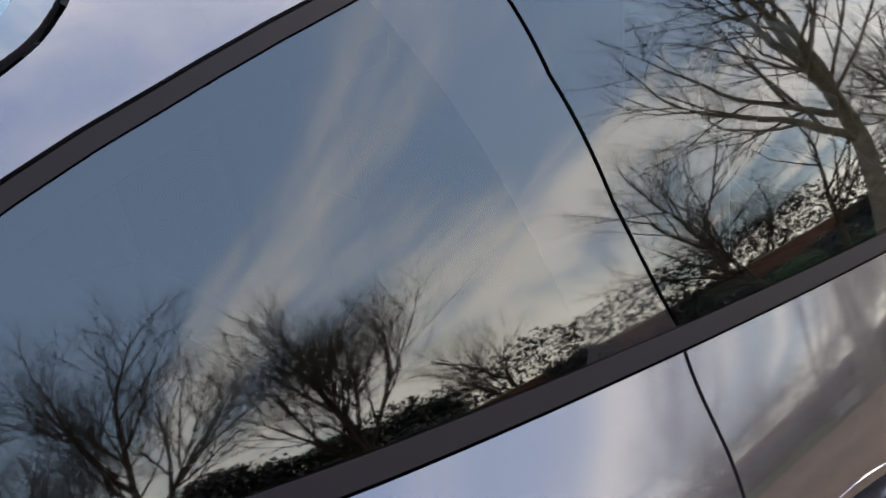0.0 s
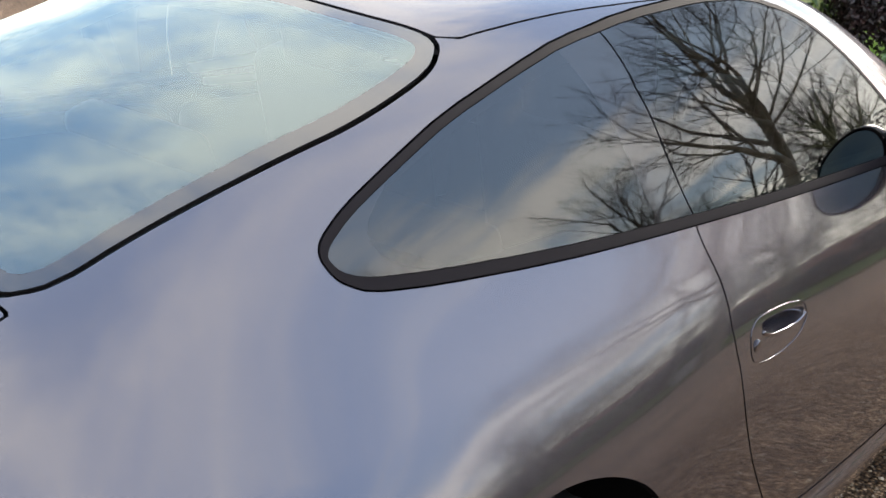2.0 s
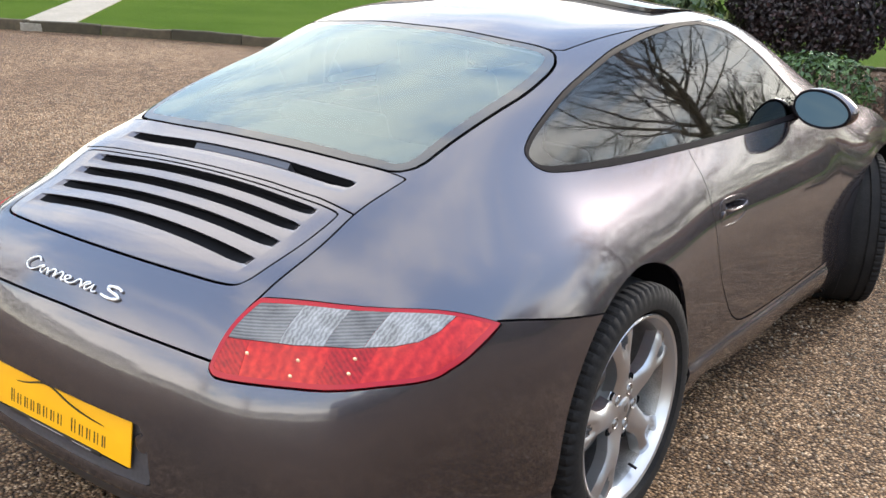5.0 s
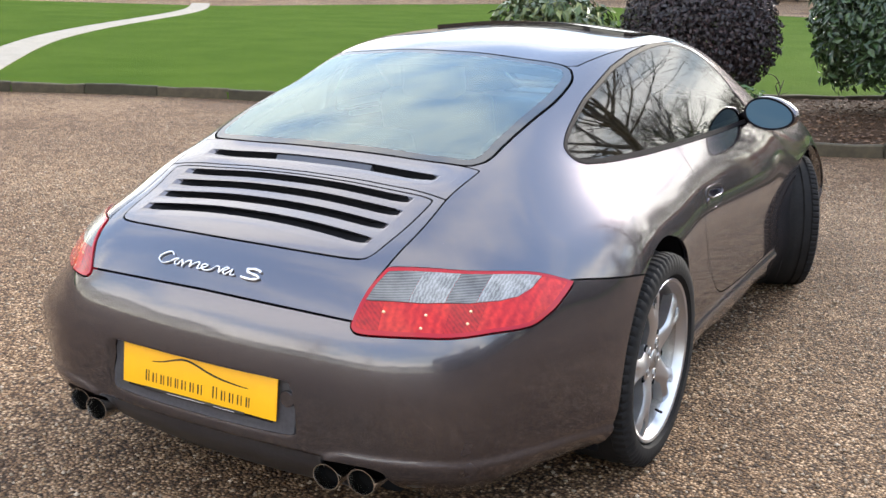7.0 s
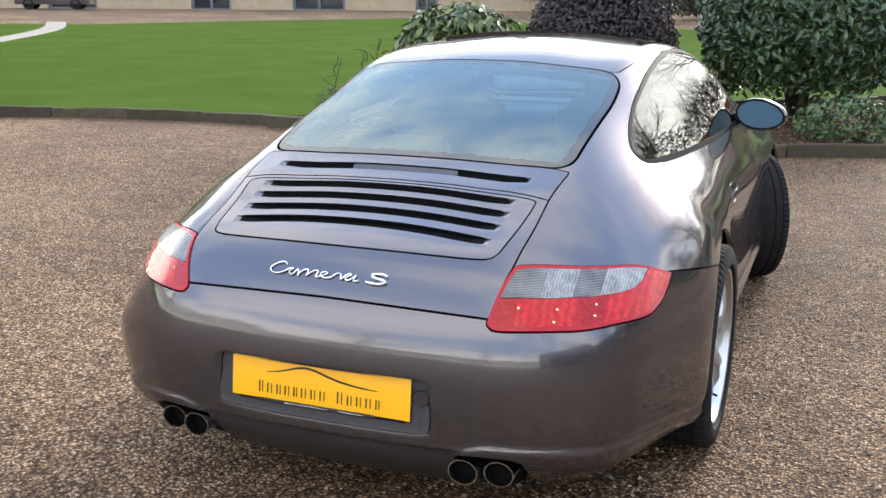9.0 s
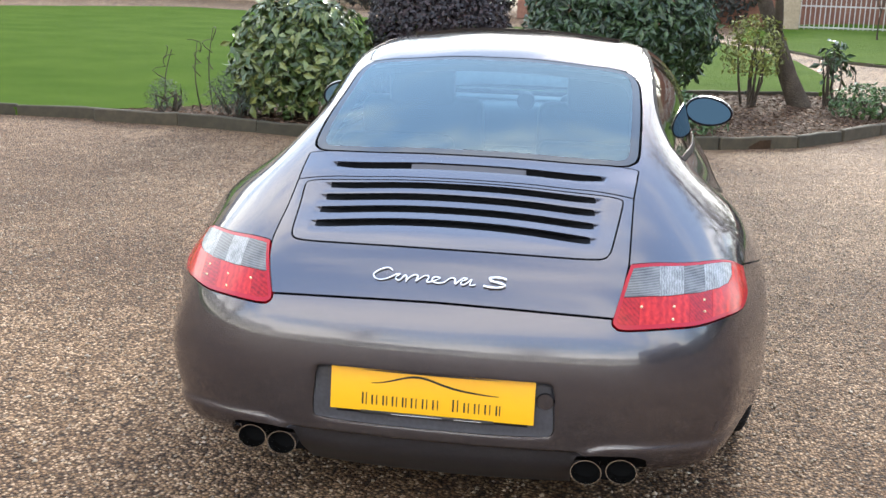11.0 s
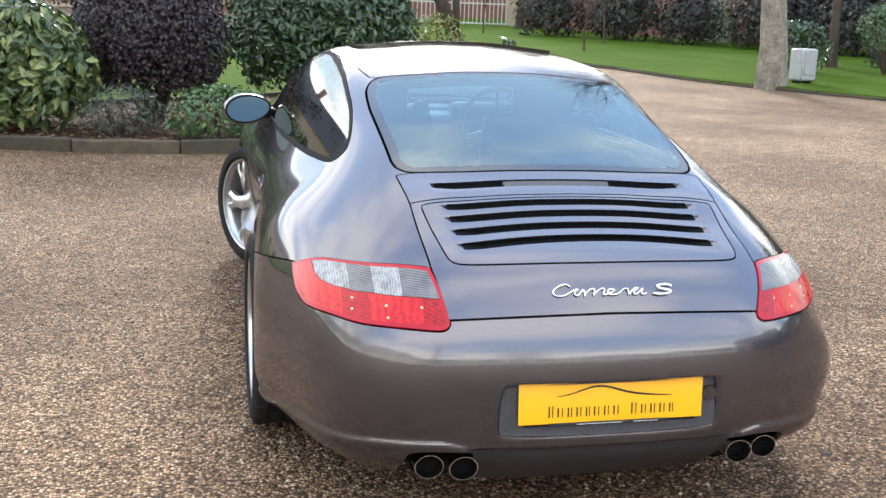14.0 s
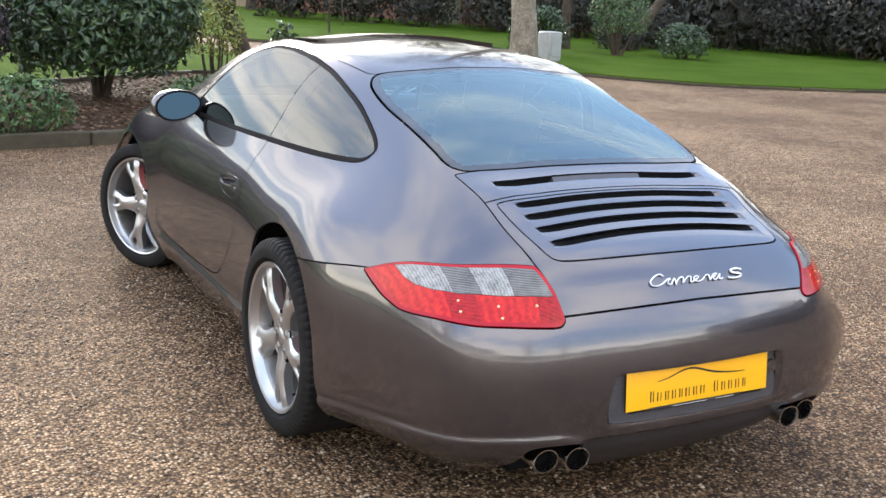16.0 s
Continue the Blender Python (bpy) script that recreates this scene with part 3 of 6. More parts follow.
def even(patch, across, order=2, bend=1.0):
    """The patch with the normals of one smooth sheet laid through it; across: the axis that the sheet is a height over."""
    u, v = [patch.p[:, k] for k in range(3) if k != across]
    u0, v0 = u.mean(), v.mean()
    u, v = u - u0, v - v0
    terms = [(i, j) for i in range(order + 1) for j in range(order + 1 - i)]
    a = np.column_stack([u**i * v**j for i, j in terms])
    k = np.linalg.lstsq(a, patch.p[:, across], rcond=None)[0]
    k = np.array([c * (bend if i + j > 1 else 1.0) for c, (i, j) in zip(k, terms)])
    du = sum(c * i * u ** max(0, i - 1) * v**j for c, (i, j) in zip(k, terms) if i)
    dv = sum(c * j * u**i * v ** max(0, j - 1) for c, (i, j) in zip(k, terms) if j)
    n = np.insert(np.column_stack([-du, -dv]), across, 1.0, axis=1)
    n /= np.linalg.norm(n, axis=1)[:, None]
    n *= np.sign((n * patch.n).sum())
    return Patch(patch.p, n, patch.t, patch.s)


car = thing("car", "grey metallic two-door sports coupe parked on gravel", "car")
car.matrix_world = pose(-.006, 0, 0)

half = grid_patch(ns=340, nv=240, soft=0.25)
ax = lambda q: np.abs(q.p[:, 0]) / tail_width(q.p[:, 1])  # noqa: E731


def settle(q):
    """Lays the flank's lean to one flowing shoulder line: upright below it, rolling over above."""
    y, z = q.p[:, 1], q.p[:, 2]
    line = np.interp(y, [.5, .64, .73, .83, 1.0, 1.21, 1.48, 1.66, 1.94, 2.27, 2.8], [.63, .642, .653, .659, .672, .682, .696, .702, .704, .702, .70])
    top = np.interp(y, [.6, 1.0, 1.3, 1.6, 2.0, 2.8], [52, 46, 41, 34, 29, 29])
    lean = np.where(z < line, np.interp(z - line, [-.40, -.20, -.10, -.04, 0], [-3, 1, 7, 14, 20]), 20 + (top - 20) * smooth01(.5 * (z - line) / .14 + .0) * 2)
    lean = np.radians(np.minimum(lean, np.where(z < line, 20, top)))
    flat = np.hypot(q.n[:, 0], q.n[:, 1])[:, None] + 1e-9
    ideal = np.column_stack([q.n[:, :2] / flat * np.cos(lean)[:, None], np.sin(lean)])
    w = 0.9 * smooth01((y - .5) / .14) * smooth01((2.85 - y) / .3) * smooth01((z - .36) / .12) * smooth01((.93 - z) / .07) * smooth01((q.p[:, 0] - .60) / .08)
    q.n = q.n * (1 - w)[:, None] + ideal * w[:, None]
    q.n /= np.linalg.norm(q.n, axis=1)[:, None]


def outside_of(q, outline, u, v, gap=GAPW):
    return clip(q, gap - inside(outline, u, v))


def within_of(q, outline, u, v, gap=GAPW):
    return clip(q, inside(outline, u, v) + gap)


settle(half)

# side frame with the rear wing, the pillars and the sill
q = clip(half, half.p[:, 1] - 2.72)
q = clip(q, GAPW - bumper_field(q))
for outline in (WINDOW, LID, LAMP, ROOF, SCREEN):
    q = outside_of(q, outline, ax(q), q.s)
for outline in (DLO, DOOR):
    q = outside_of(q, outline, q.p[:, 1], q.p[:, 2])
wing = clip(q, -arch(q, ARCH_R))
# the sill stands proud under the door
step_out = smooth01((.316 - wing.p[:, 2]) / .024) * smooth01((wing.p[:, 1] - 1.36) / .12)
rise_n = smooth01(1 - np.abs(wing.p[:, 2] - .304) / .022) * smooth01((wing.p[:, 1] - 1.36) / .12)
wing.p = wing.p + wing.n * (0.014 * step_out)[:, None]
wing.n = wing.n + np.column_stack([0 * rise_n, 0 * rise_n, .75 * rise_n])
wing.n /= np.linalg.norm(wing.n, axis=1)[:, None]
# front wings and bonnet
q = grid_patch(2.6, 4.34, 90, 110, soft=0.25)
q = clip(q, 2.724 - q.p[:, 1])
q = outside_of(q, SCREEN, ax(q), q.s)
for outline in (DLO, DOOR):
    q = outside_of(q, outline, q.p[:, 1], q.p[:, 2])
nose = clip(q, -arch(q, ARCH_F))
# door skin
q = within_of(half, DOOR, half.p[:, 1], half.p[:, 2])
door_skin = outside_of(q, DLO, q.p[:, 1], q.p[:, 2])
HANDLE = rounded([(1.688, .745), (1.779, .745), (1.862, .734), (1.881, .704), (1.851, .674), (1.787, .661), (1.700, .664), (1.664, .682), (1.660, .728)], 3)
HOLLOW = rounded([(1.694, .731), (1.742, .737), (1.862, .725), (1.870, .710), (1.828, .701), (1.742, .706), (1.712, .716)], 3)
door_skin = outside_of(door_skin, HOLLOW, door_skin.p[:, 1], door_skin.p[:, 2], 0.0)
# side glazing: the seal round it, door pane, quarter pane with its black print
glazing = even(within_of(half, DLO, half.p[:, 1], half.p[:, 2], 0.0), 0, bend=0.35)
glazing.n = glazing.n - (0, 0, .078)
glazing.n /= np.linalg.norm(glazing.n, axis=1)[:, None]
rim_of = inside(DLO, glazing.p[:, 1], glazing.p[:, 2])
seal_w = 0.0085 + 0.006 * smooth01((.95 - glazing.p[:, 2]) / .05)
seal = clip(glazing, -(rim_of + seal_w))
seal = outside_of(seal, DIVIDE, seal.p[:, 1], seal.p[:, 2], -.5)
panes = clip(glazing, rim_of + seal_w + 0.001)
door_pane = outside_of(panes, DIVIDE, panes.p[:, 1], panes.p[:, 2], 0.004)
quarter = within_of(panes, DIVIDE, panes.p[:, 1], panes.p[:, 2], 0.0)
quarter_clear = within_of(quarter, CLEAR, quarter.p[:, 1], quarter.p[:, 2], 0.0)
quarter_band = outside_of(quarter, CLEAR, quarter.p[:, 1], quarter.p[:, 2], 0.0)

for turned, side in ((False, "right"), (True, "left")):
    pick = (lambda a: a.flipped()) if turned else (lambda a: a)
    panel("side_frame", pick(wing), PAINT, car)
    panel("front_wing", pick(nose), PAINT, car)
    panel("door", pick(door_skin), PAINT, car, depth=0.02)
    panel("window_seal", pick(seal), TRIM, car, "satin black window surround", depth=0.006, lift=0.0015)
    panel("door_window", pick(door_pane), GLASS, car, "tinted door glass", depth=0)
    panel("quarter_window", pick(quarter_clear), GLASS, car, "tinted quarter glass", depth=0)
    panel("quarter_window_border", pick(clip(quarter_band, quarter_band.p[:, 1] - 1.30)), BAND, car, "black printed glass border", depth=0)
    panel("pillar_cover", pick(clip(quarter_band, 1.30 - quarter_band.p[:, 1])), BAND, car, "black glass pillar strip", depth=0)

# roof, lid, rear window and windscreen go across the car
whole = grid_patch(turn(165), 3.2, ns=230, nv=90, both=True)
roof_panel = within_of(whole, ROOF, ax(whole), whole.s)
SUNROOF = rounded([(-1, 1.90), (0, 1.90), (.40, 1.905), (.43, 1.93), (.425, 2.24), (.40, 2.27), (0, 2.275), (-1, 2.275)], 2)
panel("roof", outside_of(roof_panel, SUNROOF, ax(roof_panel), roof_panel.s), PAINT, car)
hatch = within_of(roof_panel, SUNROOF, ax(roof_panel), roof_panel.s, 0.006)
tilt = np.clip((hatch.s - 1.9) / 0.37, 0, 1)
hatch.p = hatch.p + np.column_stack([0 * tilt, 0 * tilt, 0.014 * (1 - tilt) + 0.001])
panel("sunroof", hatch, BAND, car, "black glass sunroof tilted open", depth=0.022)
glass = even(within_of(whole, WINDOW, ax(whole), whole.s, 0.006), 2)
edge = inside(WINDOW, ax(glass), glass.s)
panel("rear_window", clip(glass, edge + 0.032), REAR_GLASS, car, "large tinted rear window", depth=0)
edge = inside(WINDOW, ax(glass), glass.s)
panel("rear_window_border", clip(glass, -(edge + 0.032)), BAND, car, "black printed glass border", depth=0.006)
panel("windscreen", within_of(whole, SCREEN, ax(whole), whole.s, 0.004), SCREEN_GLASS, car, "clear windscreen", depth=0)

lid = within_of(whole, LID, ax(whole), whole.s)
engine_lid = outside_of(lid, SEAM, ax(lid), lid.s)
engine_lid = outside_of(engine_lid, GRILLE, ax(engine_lid), engine_lid.s)
panel("engine_lid", engine_lid, PAINT, car)


def slot_bow(x):
    """Degrees by which the slots sag at the half width."""
    return -1.5 + 1.52 * (np.abs(x) / .37) ** 2


def tail_grid(a0, a1, na, x1, nx):
    """Fine grid of the tail over the angle and the half width."""
    xs, rows, ss = np.linspace(-x1, x1, nx), [], []
    for a in np.linspace(a0, a1, na):
        s = turn(a)
        sec = body_rows(np.array([s]), 90)[0]
        r = np.hypot(sec[:, 1] - AXLE_Y, sec[:, 2] - AXLE_Z)
        top = int(np.argmax(np.r_[sec[1:, 0] > x1 + 0.03, True])) + 1
        rr = spline(sec[:top, 0], r[:top])(np.abs(xs))
        rad = math.radians(a)
        rows.append(np.column_stack([xs, AXLE_Y + rr * math.cos(rad), AXLE_Z + rr * math.sin(rad)]))
        ss.append(np.full(nx, s))
    rows, ss = np.array(rows), np.array(ss)
    # let the rows follow the bow of the slots
    ang = np.linspace(a0, a1, na)
    inner = np.linspace(a0 + 1.6, a1 - 1.6, na)
    for j, x in enumerate(xs):
        at = np.clip(inner + slot_bow(x), a0, a1)
        for k in range(3):
            rows[:, j, k] = np.interp(at, ang, rows[:, j, k])
        ss[:, j] = turn(at)
    return rows, ss


def louvres(g, s, slots, deep):
    """Presses scoops into the grid: each slopes in gently, then drops into an opening under its upper lip. Gives the
    patch and which faces to blacken for the shade in the openings.
    """
    ang = 90 + (AXLE_Y - s) / ARC
    x = np.abs(g[..., 0])
    depth, floor = np.zeros(ang.shape), np.zeros(ang.shape)
    for centre, high, reach in slots:
        bow = centre + slot_bow(x)
        taper = np.clip((reach - x) / 0.075, 0, 1) ** .8
        t = (bow + high - ang) / (2 * high)
        tc = np.clip(t, 0, 1)
        scoop = deep * taper * np.where(tc < .48, .30 * (tc / .48) ** 1.3, .30 + .70 * np.clip((tc - .48) / .14, 0, 1))
        depth = np.where((t > 0) & (t < 1), scoop, depth)
        near = (t > -.2) & (t < 1)
        floor = np.where(near, scoop, floor)
    away = g - np.array([0, AXLE_Y, AXLE_Z])
    away[..., 0] = 0
    radius = np.linalg.norm(away, axis=2)
    away /= radius[..., None]
    out = g - away * depth[..., None]
    made = from_grid(out, s)
    n = grid_normals(g, (22, 12))
    if (n * away).sum() < 0:
        n = -n
    step = radius * np.radians(np.gradient(ang, axis=0))
    slope = np.clip(np.gradient(floor, axis=0) / step, -2, 2)
    slope = np.where(depth > 1e-5, slope, 0)
    along = np.stack([0 * x, -away[..., 2], away[..., 1]], -1)
    lateral = np.where(depth > 1e-5, np.gradient(floor, axis=1) / np.gradient(g[..., 0], axis=1), 0)
    n = n + along * np.clip(slope, -.05, .6)[..., None] + np.array([1.0, 0, 0]) * np.clip(lateral, -1, 1)[..., None]
    made.n = (n / np.linalg.norm(n, axis=2)[..., None]).reshape(-1, 3)
    made.deep = depth.ravel()
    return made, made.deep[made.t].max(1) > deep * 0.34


def two_tone(name, patch, dark, outline_list, label):
    """A louvred panel in paint; the shade in its slot mouths is put in as black."""
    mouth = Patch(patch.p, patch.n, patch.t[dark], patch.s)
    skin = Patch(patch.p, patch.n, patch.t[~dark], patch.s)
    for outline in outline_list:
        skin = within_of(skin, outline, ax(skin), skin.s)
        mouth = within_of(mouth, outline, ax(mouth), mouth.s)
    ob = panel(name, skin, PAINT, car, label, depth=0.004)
    # the deep faces carry the slots' shade as a black colour
    panel("slot_mouth", mouth, GAP, ob, "slot openings coloured black for the shade inside", depth=0)


g, s = tail_grid(130.0, 157.4, 380, .46, 160)
SLOTS = ((138.5, 1.6, .392), (142.2, 1.6, .392), (145.9, 1.6, .388), (149.6, 1.6, .384))
pressed, dark = louvres(g, s, SLOTS, 0.025)
two_tone("engine_grille", pressed, dark, (GRILLE,), "louvred engine cover grille")
g, s = tail_grid(119.4, 140.6, 300, .50, 160)
pressed, dark = louvres(g, s, ((130.5, 1.9, .40),), 0.034)
two_tone("spoiler", pressed, dark, (LID, SEAM), "raised rear spoiler panel with slot")

# high brake lamp in the middle of the spoiler's slot
strip, k = [], 21
for x in np.linspace(-.168, .168, k):
    for ang, drop in ((128.75, .006), (130.0, .016), (130.0, .05), (128.75, .05)):
        at = ang + slot_bow(x)
        sec = body_rows(np.array([turn(at)]), 60)[0]
        r = float(np.interp(abs(x), sec[:30, 0], np.hypot(sec[:30, 1] - AXLE_Y, sec[:30, 2] - AXLE_Z))) - drop
        strip.append((x, AXLE_Y + r * math.cos(radians(at)), AXLE_Z + r * math.sin(radians(at))))
faces = [(4 * i + j, 4 * i + (j + 1) % 4, 4 * i + 4 + (j + 1) % 4, 4 * i + 4 + j) for i in range(k - 1) for j in range(4)] + [(3, 2, 1, 0), (4 * k - 4, 4 * k - 3, 4 * k - 2, 4 * k - 1)]
part("high_brake_lamp", mesh("high_brake_lamp", strip, faces, SMOKED, smooth=False), car, "smoked grey high brake lamp strip")

# bumper, with the plate's recess and the lower lip
b = grid_patch(turn(206), turn(112), 240, 230, both=True, soft=0.12)
b = clip(b, bumper_field(b) + GAPW)
b = outside_of(b, LAMP, ax(b), b.s)
b = clip(b, np.where(b.p[:, 2] > ARCH_R[1], -arch(b, ARCH_R), b.p[:, 1] - (ARCH_R[0] - ARCH_R[2])))
b = clip(b, 0.125 - b.p[:, 2])
RECESS = rounded([(-.322, .335), (-.29, .318), (.29, .318), (.322, .335), (.312, .474), (.28, .482), (-.28, .482), (-.312, .474)], 2)
CUTOUT = rounded([(-.10, -.3), (-.10, .272), (-.06, .292), (.06, .292), (.10, .272), (.10, -.3)], 2)
# the skin leans by its height: rolled over at the top, upright below, less so round the corner
HEIGHTS = [.16, .22, .28, .34, .44, .54, .60, .66, .70]
side_on = smooth01((np.degrees(np.arctan2(np.abs(b.n[:, 0]), -b.n[:, 1])) - 25) / 60)
lean_back = np.interp(b.p[:, 2], HEIGHTS, [-26, -18, -11, -6, -1, 10, 23, 31, 36])
lean_side = np.interp(b.p[:, 2], HEIGHTS, [-24, -16, -9, -5, -1, 3, 6, 10, 13])
lean_all = np.radians(lean_back + (lean_side - lean_back) * side_on)
flat = np.hypot(b.n[:, 0], b.n[:, 1])[:, None] + 1e-9
ideal = np.column_stack([b.n[:, :2] / flat * np.cos(lean_all)[:, None], np.sin(lean_all)])
b.n = 0.15 * b.n + 0.85 * ideal
b.n /= np.linalg.norm(b.n, axis=1)[:, None]


def lip_height(q):
    return .326 - .100 * np.maximum(0, q.p[:, 1] - .05) - .020 * smooth01((.46 - np.abs(q.p[:, 0])) / .10)


rear_face = b.p[:, 1] < 0.35
sink = 0.031 * np.interp(b.p[:, 2], [.325, .43], [.22, 1]) * smooth01(-inside(RECESS, b.p[:, 0], b.p[:, 2]) / 0.011)
b.p = b.p + np.column_stack([0 * sink, sink * rear_face, 0 * sink])
below = lip_height(b) - b.p[:, 2]
centre = smooth01((.40 - np.abs(b.p[:, 0])) / .05) * (b.p[:, 1] < .4)
tuck = (0.011 - 0.004 * centre) * smooth01((below + .004) / .024) - (0.042 - .022 * centre) * smooth01((below - .045) / .12) - 0.020 * centre * smooth01((below - .008) / .012)
b.p = b.p + b.n * tuck[:, None]
hole = np.where(b.p[:, 1] < 0.5, inside(CUTOUT, np.abs(b.p[:, 0]) - .455, b.p[:, 2]), 1.0)
b = clip(b, -hole)
face_n = np.cross(b.p[b.t[:, 1]] - b.p[b.t[:, 0]], b.p[b.t[:, 2]] - b.p[b.t[:, 0]])
acc = np.zeros_like(b.p)
for k in range(3):
    np.add.at(acc, b.t[:, k], face_n)
acc /= np.linalg.norm(acc, axis=1)[:, None] + 1e-12
edge_w = 0.6 * smooth01(1 - np.abs(inside(RECESS, b.p[:, 0], b.p[:, 2]) + .012) / 0.022) * (b.p[:, 1] < .35)
edge_w = edge_w + smooth01(1 - np.abs(b.p[:, 2] - lip_height(b) + .004) / .032) + (b.p[:, 2] < lip_height(b) - .004)
edge_w = np.clip(edge_w, 0, 1)[:, None]
b.n = acc * edge_w + b.n * (1 - edge_w)
b.n /= np.linalg.norm(b.n, axis=1)[:, None]
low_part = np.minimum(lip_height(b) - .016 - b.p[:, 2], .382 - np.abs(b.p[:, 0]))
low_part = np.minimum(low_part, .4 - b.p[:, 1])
bumper = clip(b, low_part)
in_recess = np.where(bumper.p[:, 1] < .35, inside(RECESS, bumper.p[:, 0], bumper.p[:, 2]), 1.0)
panel("rear_bumper", clip(bumper, -(in_recess + .0085)), PAINT, car, depth=0.016)
panel("plate_panel", clip(bumper, in_recess + .0105), SATIN, car, "satin grey panel behind the plate", depth=0.008, lift=.0035)
# the ground's dark reflection is put into this panel's colour
panel("rear_diffuser", clip(b, -low_part), LOWER_DARK, car, "panel between the tailpipes, dark ground reflection put into its colour", depth=0.010)

# dark liner under all the panels
core = grid_patch(ns=170, nv=80, soft=0.10)
for outline in (WINDOW, SCREEN):
    core = outside_of(core, outline, ax(core), core.s, -.02)
core = outside_of(core, DLO, core.p[:, 1], core.p[:, 2], -.012)
core = clip(core, -arch(core, (*ARCH_R[:2], .415)))
core = clip(core, -arch(core, (*ARCH_F[:2], .40)))
core = clip(core, 0.19 - core.p[:, 2])
under_lid = smooth01((.50 - ax(core)) / .03) * smooth01((turn(122) - core.s) / .03) * smooth01((core.s - turn(163)) / .03)
shell = Patch(core.p - core.n * (0.046 + 0.04 * under_lid)[:, None], core.n, core.t, core.s)
for turned in (False, True):
    panel("inner_shell", shell.flipped() if turned else shell, GAP, car, "black inner shell", depth=0)


# ---- lamps, plate, badges, pipes ----
lamp_base = grid_patch(turn(166), turn(138), 150, 420)
lamp_patch = within_of(lamp_base, LAMP, ax(lamp_base), lamp_base.s, 0.0015)
SPLIT = np.array(deg([(.40, 130), (.40, 158.2), (.462, 158.0), (.56, 156.9), (.645, 155.2), (.695, 153.4), (.722, 151.6), (.735, 149.0), (.738, 145), (.738, 130)]))
rim_d = inside(LAMP, ax(lamp_patch), lamp_patch.s)
LAMP_RIM = 0.0095


def span(patch, lo, hi):
    """The strip of a patch between two half widths."""
    strip = clip(patch, lo - ax(patch))
    return clip(strip, ax(strip) - hi)


for turned in (False, True):
    pick = (lambda a: a.flipped()) if turned else (lambda a: a)
    lamp = panel("tail_lamp", pick(clip(lamp_patch, -(rim_d + LAMP_RIM))), RED_RIM, car, "red and clear wraparound tail lamp", depth=0.02, lift=0.004)
    inner = clip(lamp_patch, rim_d + LAMP_RIM)
    white = within_of(inner, SPLIT, ax(inner), inner.s, 0.0008)
    for lo, hi, skin in ((.40, .535, CLEAR_LINED), (.5355, .600, CLEAR_RIBBED), (.6005, .655, CLEAR_LINED), (.6555, .80, CLEAR_RIBBED)):
        panel("clear_lens", pick(span(white, lo, hi)), skin, lamp, "clear ribbed upper lens", depth=0.003, lift=0.0035)
    red = outside_of(inner, SPLIT, ax(inner), inner.s, 0.0008)
    for lo, hi, skin in ((.40, .490, RED_DEEP), (.4904, .615, RED_BRIGHT), (.6154, .675, RED_DEEP), (.6754, .85, RED_BRIGHT)):
        panel("red_lens", pick(span(red, lo, hi)), skin, lamp, "red faceted lower lens", depth=0.003, lift=0.0035)
    panel("lens_border", pick(clip(lamp_patch, rim_d + LAMP_RIM - .0005)), RED_RIM, lamp, depth=0, lift=0.0)
    # sparkles of the red lens, added as small studs in a bright warm colour
    for x, a in ((.505, 159.1), (.588, 158.4), (.586, 160.4), (.668, 156.4), (.670, 158.4)):
        sec = body_rows(np.array([turn(a)]), 90)[0]
        r = float(np.interp(x, sec[:60, 0], np.hypot(sec[:60, 1] - AXLE_Y, sec[:60, 2] - AXLE_Z))) + .005
        stud = part("reflector_stud", lathe("reflector_stud", [(-.0022, .0001), (-.0012, .0030), (.0, .0042)], STUD, 10), lamp, "small stud coloured as a lens sparkle")
        stud.matrix_local = pose((-x if turned else x), AXLE_Y + r * math.cos(radians(a)), AXLE_Z + r * math.sin(radians(a)), 0, 0, 90 + (-28 if turned else 28))

# number plate as a dealer's show plate
PLATE_Z, PLATE_W, PLATE_H, PLATE_Y = 0.419, 0.520, 0.111, 0.023
lean = pose(0, 0, 0, -6, 0, 0)
plate = part("show_plate", box_mesh("show_plate", (PLATE_W, 0.004, PLATE_H), YELLOW, 0.0018), car, "yellow dealer show plate with dark print")
plate.matrix_local = pose(0, PLATE_Y, PLATE_Z) @ lean
part("plate_holder", box_mesh("plate_holder", (PLATE_W * 0.94, 0.006, PLATE_H * 0.98), TRIM, 0.002, at=(0, 0.006, -0.009)), plate, "black plate holder")
widths = [9, 11, 9, 10, 8, 11, 10, 11, 0, 11, 10, 10, 11, 8]
x = -0.179
unit = 0.358 / (sum(widths) + 13 * 3.0 + 8)


def strokes(rows):
    """Flat raised strokes of one printed bar group: rows of x, z, width, height."""
    verts, faces = [], []
    for bx, bz, w, h in rows:
        k = len(verts)
        verts += [(bx, -0.0026, bz), (bx + w, -0.0026, bz), (bx + w, -0.0026, bz + h), (bx, -0.0026, bz + h), (bx, -0.0019, bz), (bx + w, -0.0019, bz), (bx + w, -0.0019, bz + h), (bx, -0.0019, bz + h)]
        faces += [(k, k + 1, k + 2, k + 3), (k, k + 4, k + 5, k + 1), (k + 1, k + 5, k + 6, k + 2), (k + 2, k + 6, k + 7, k + 3), (k + 3, k + 7, k + 4, k)]
    return mesh("print_bar", verts, faces, INK, smooth=False)


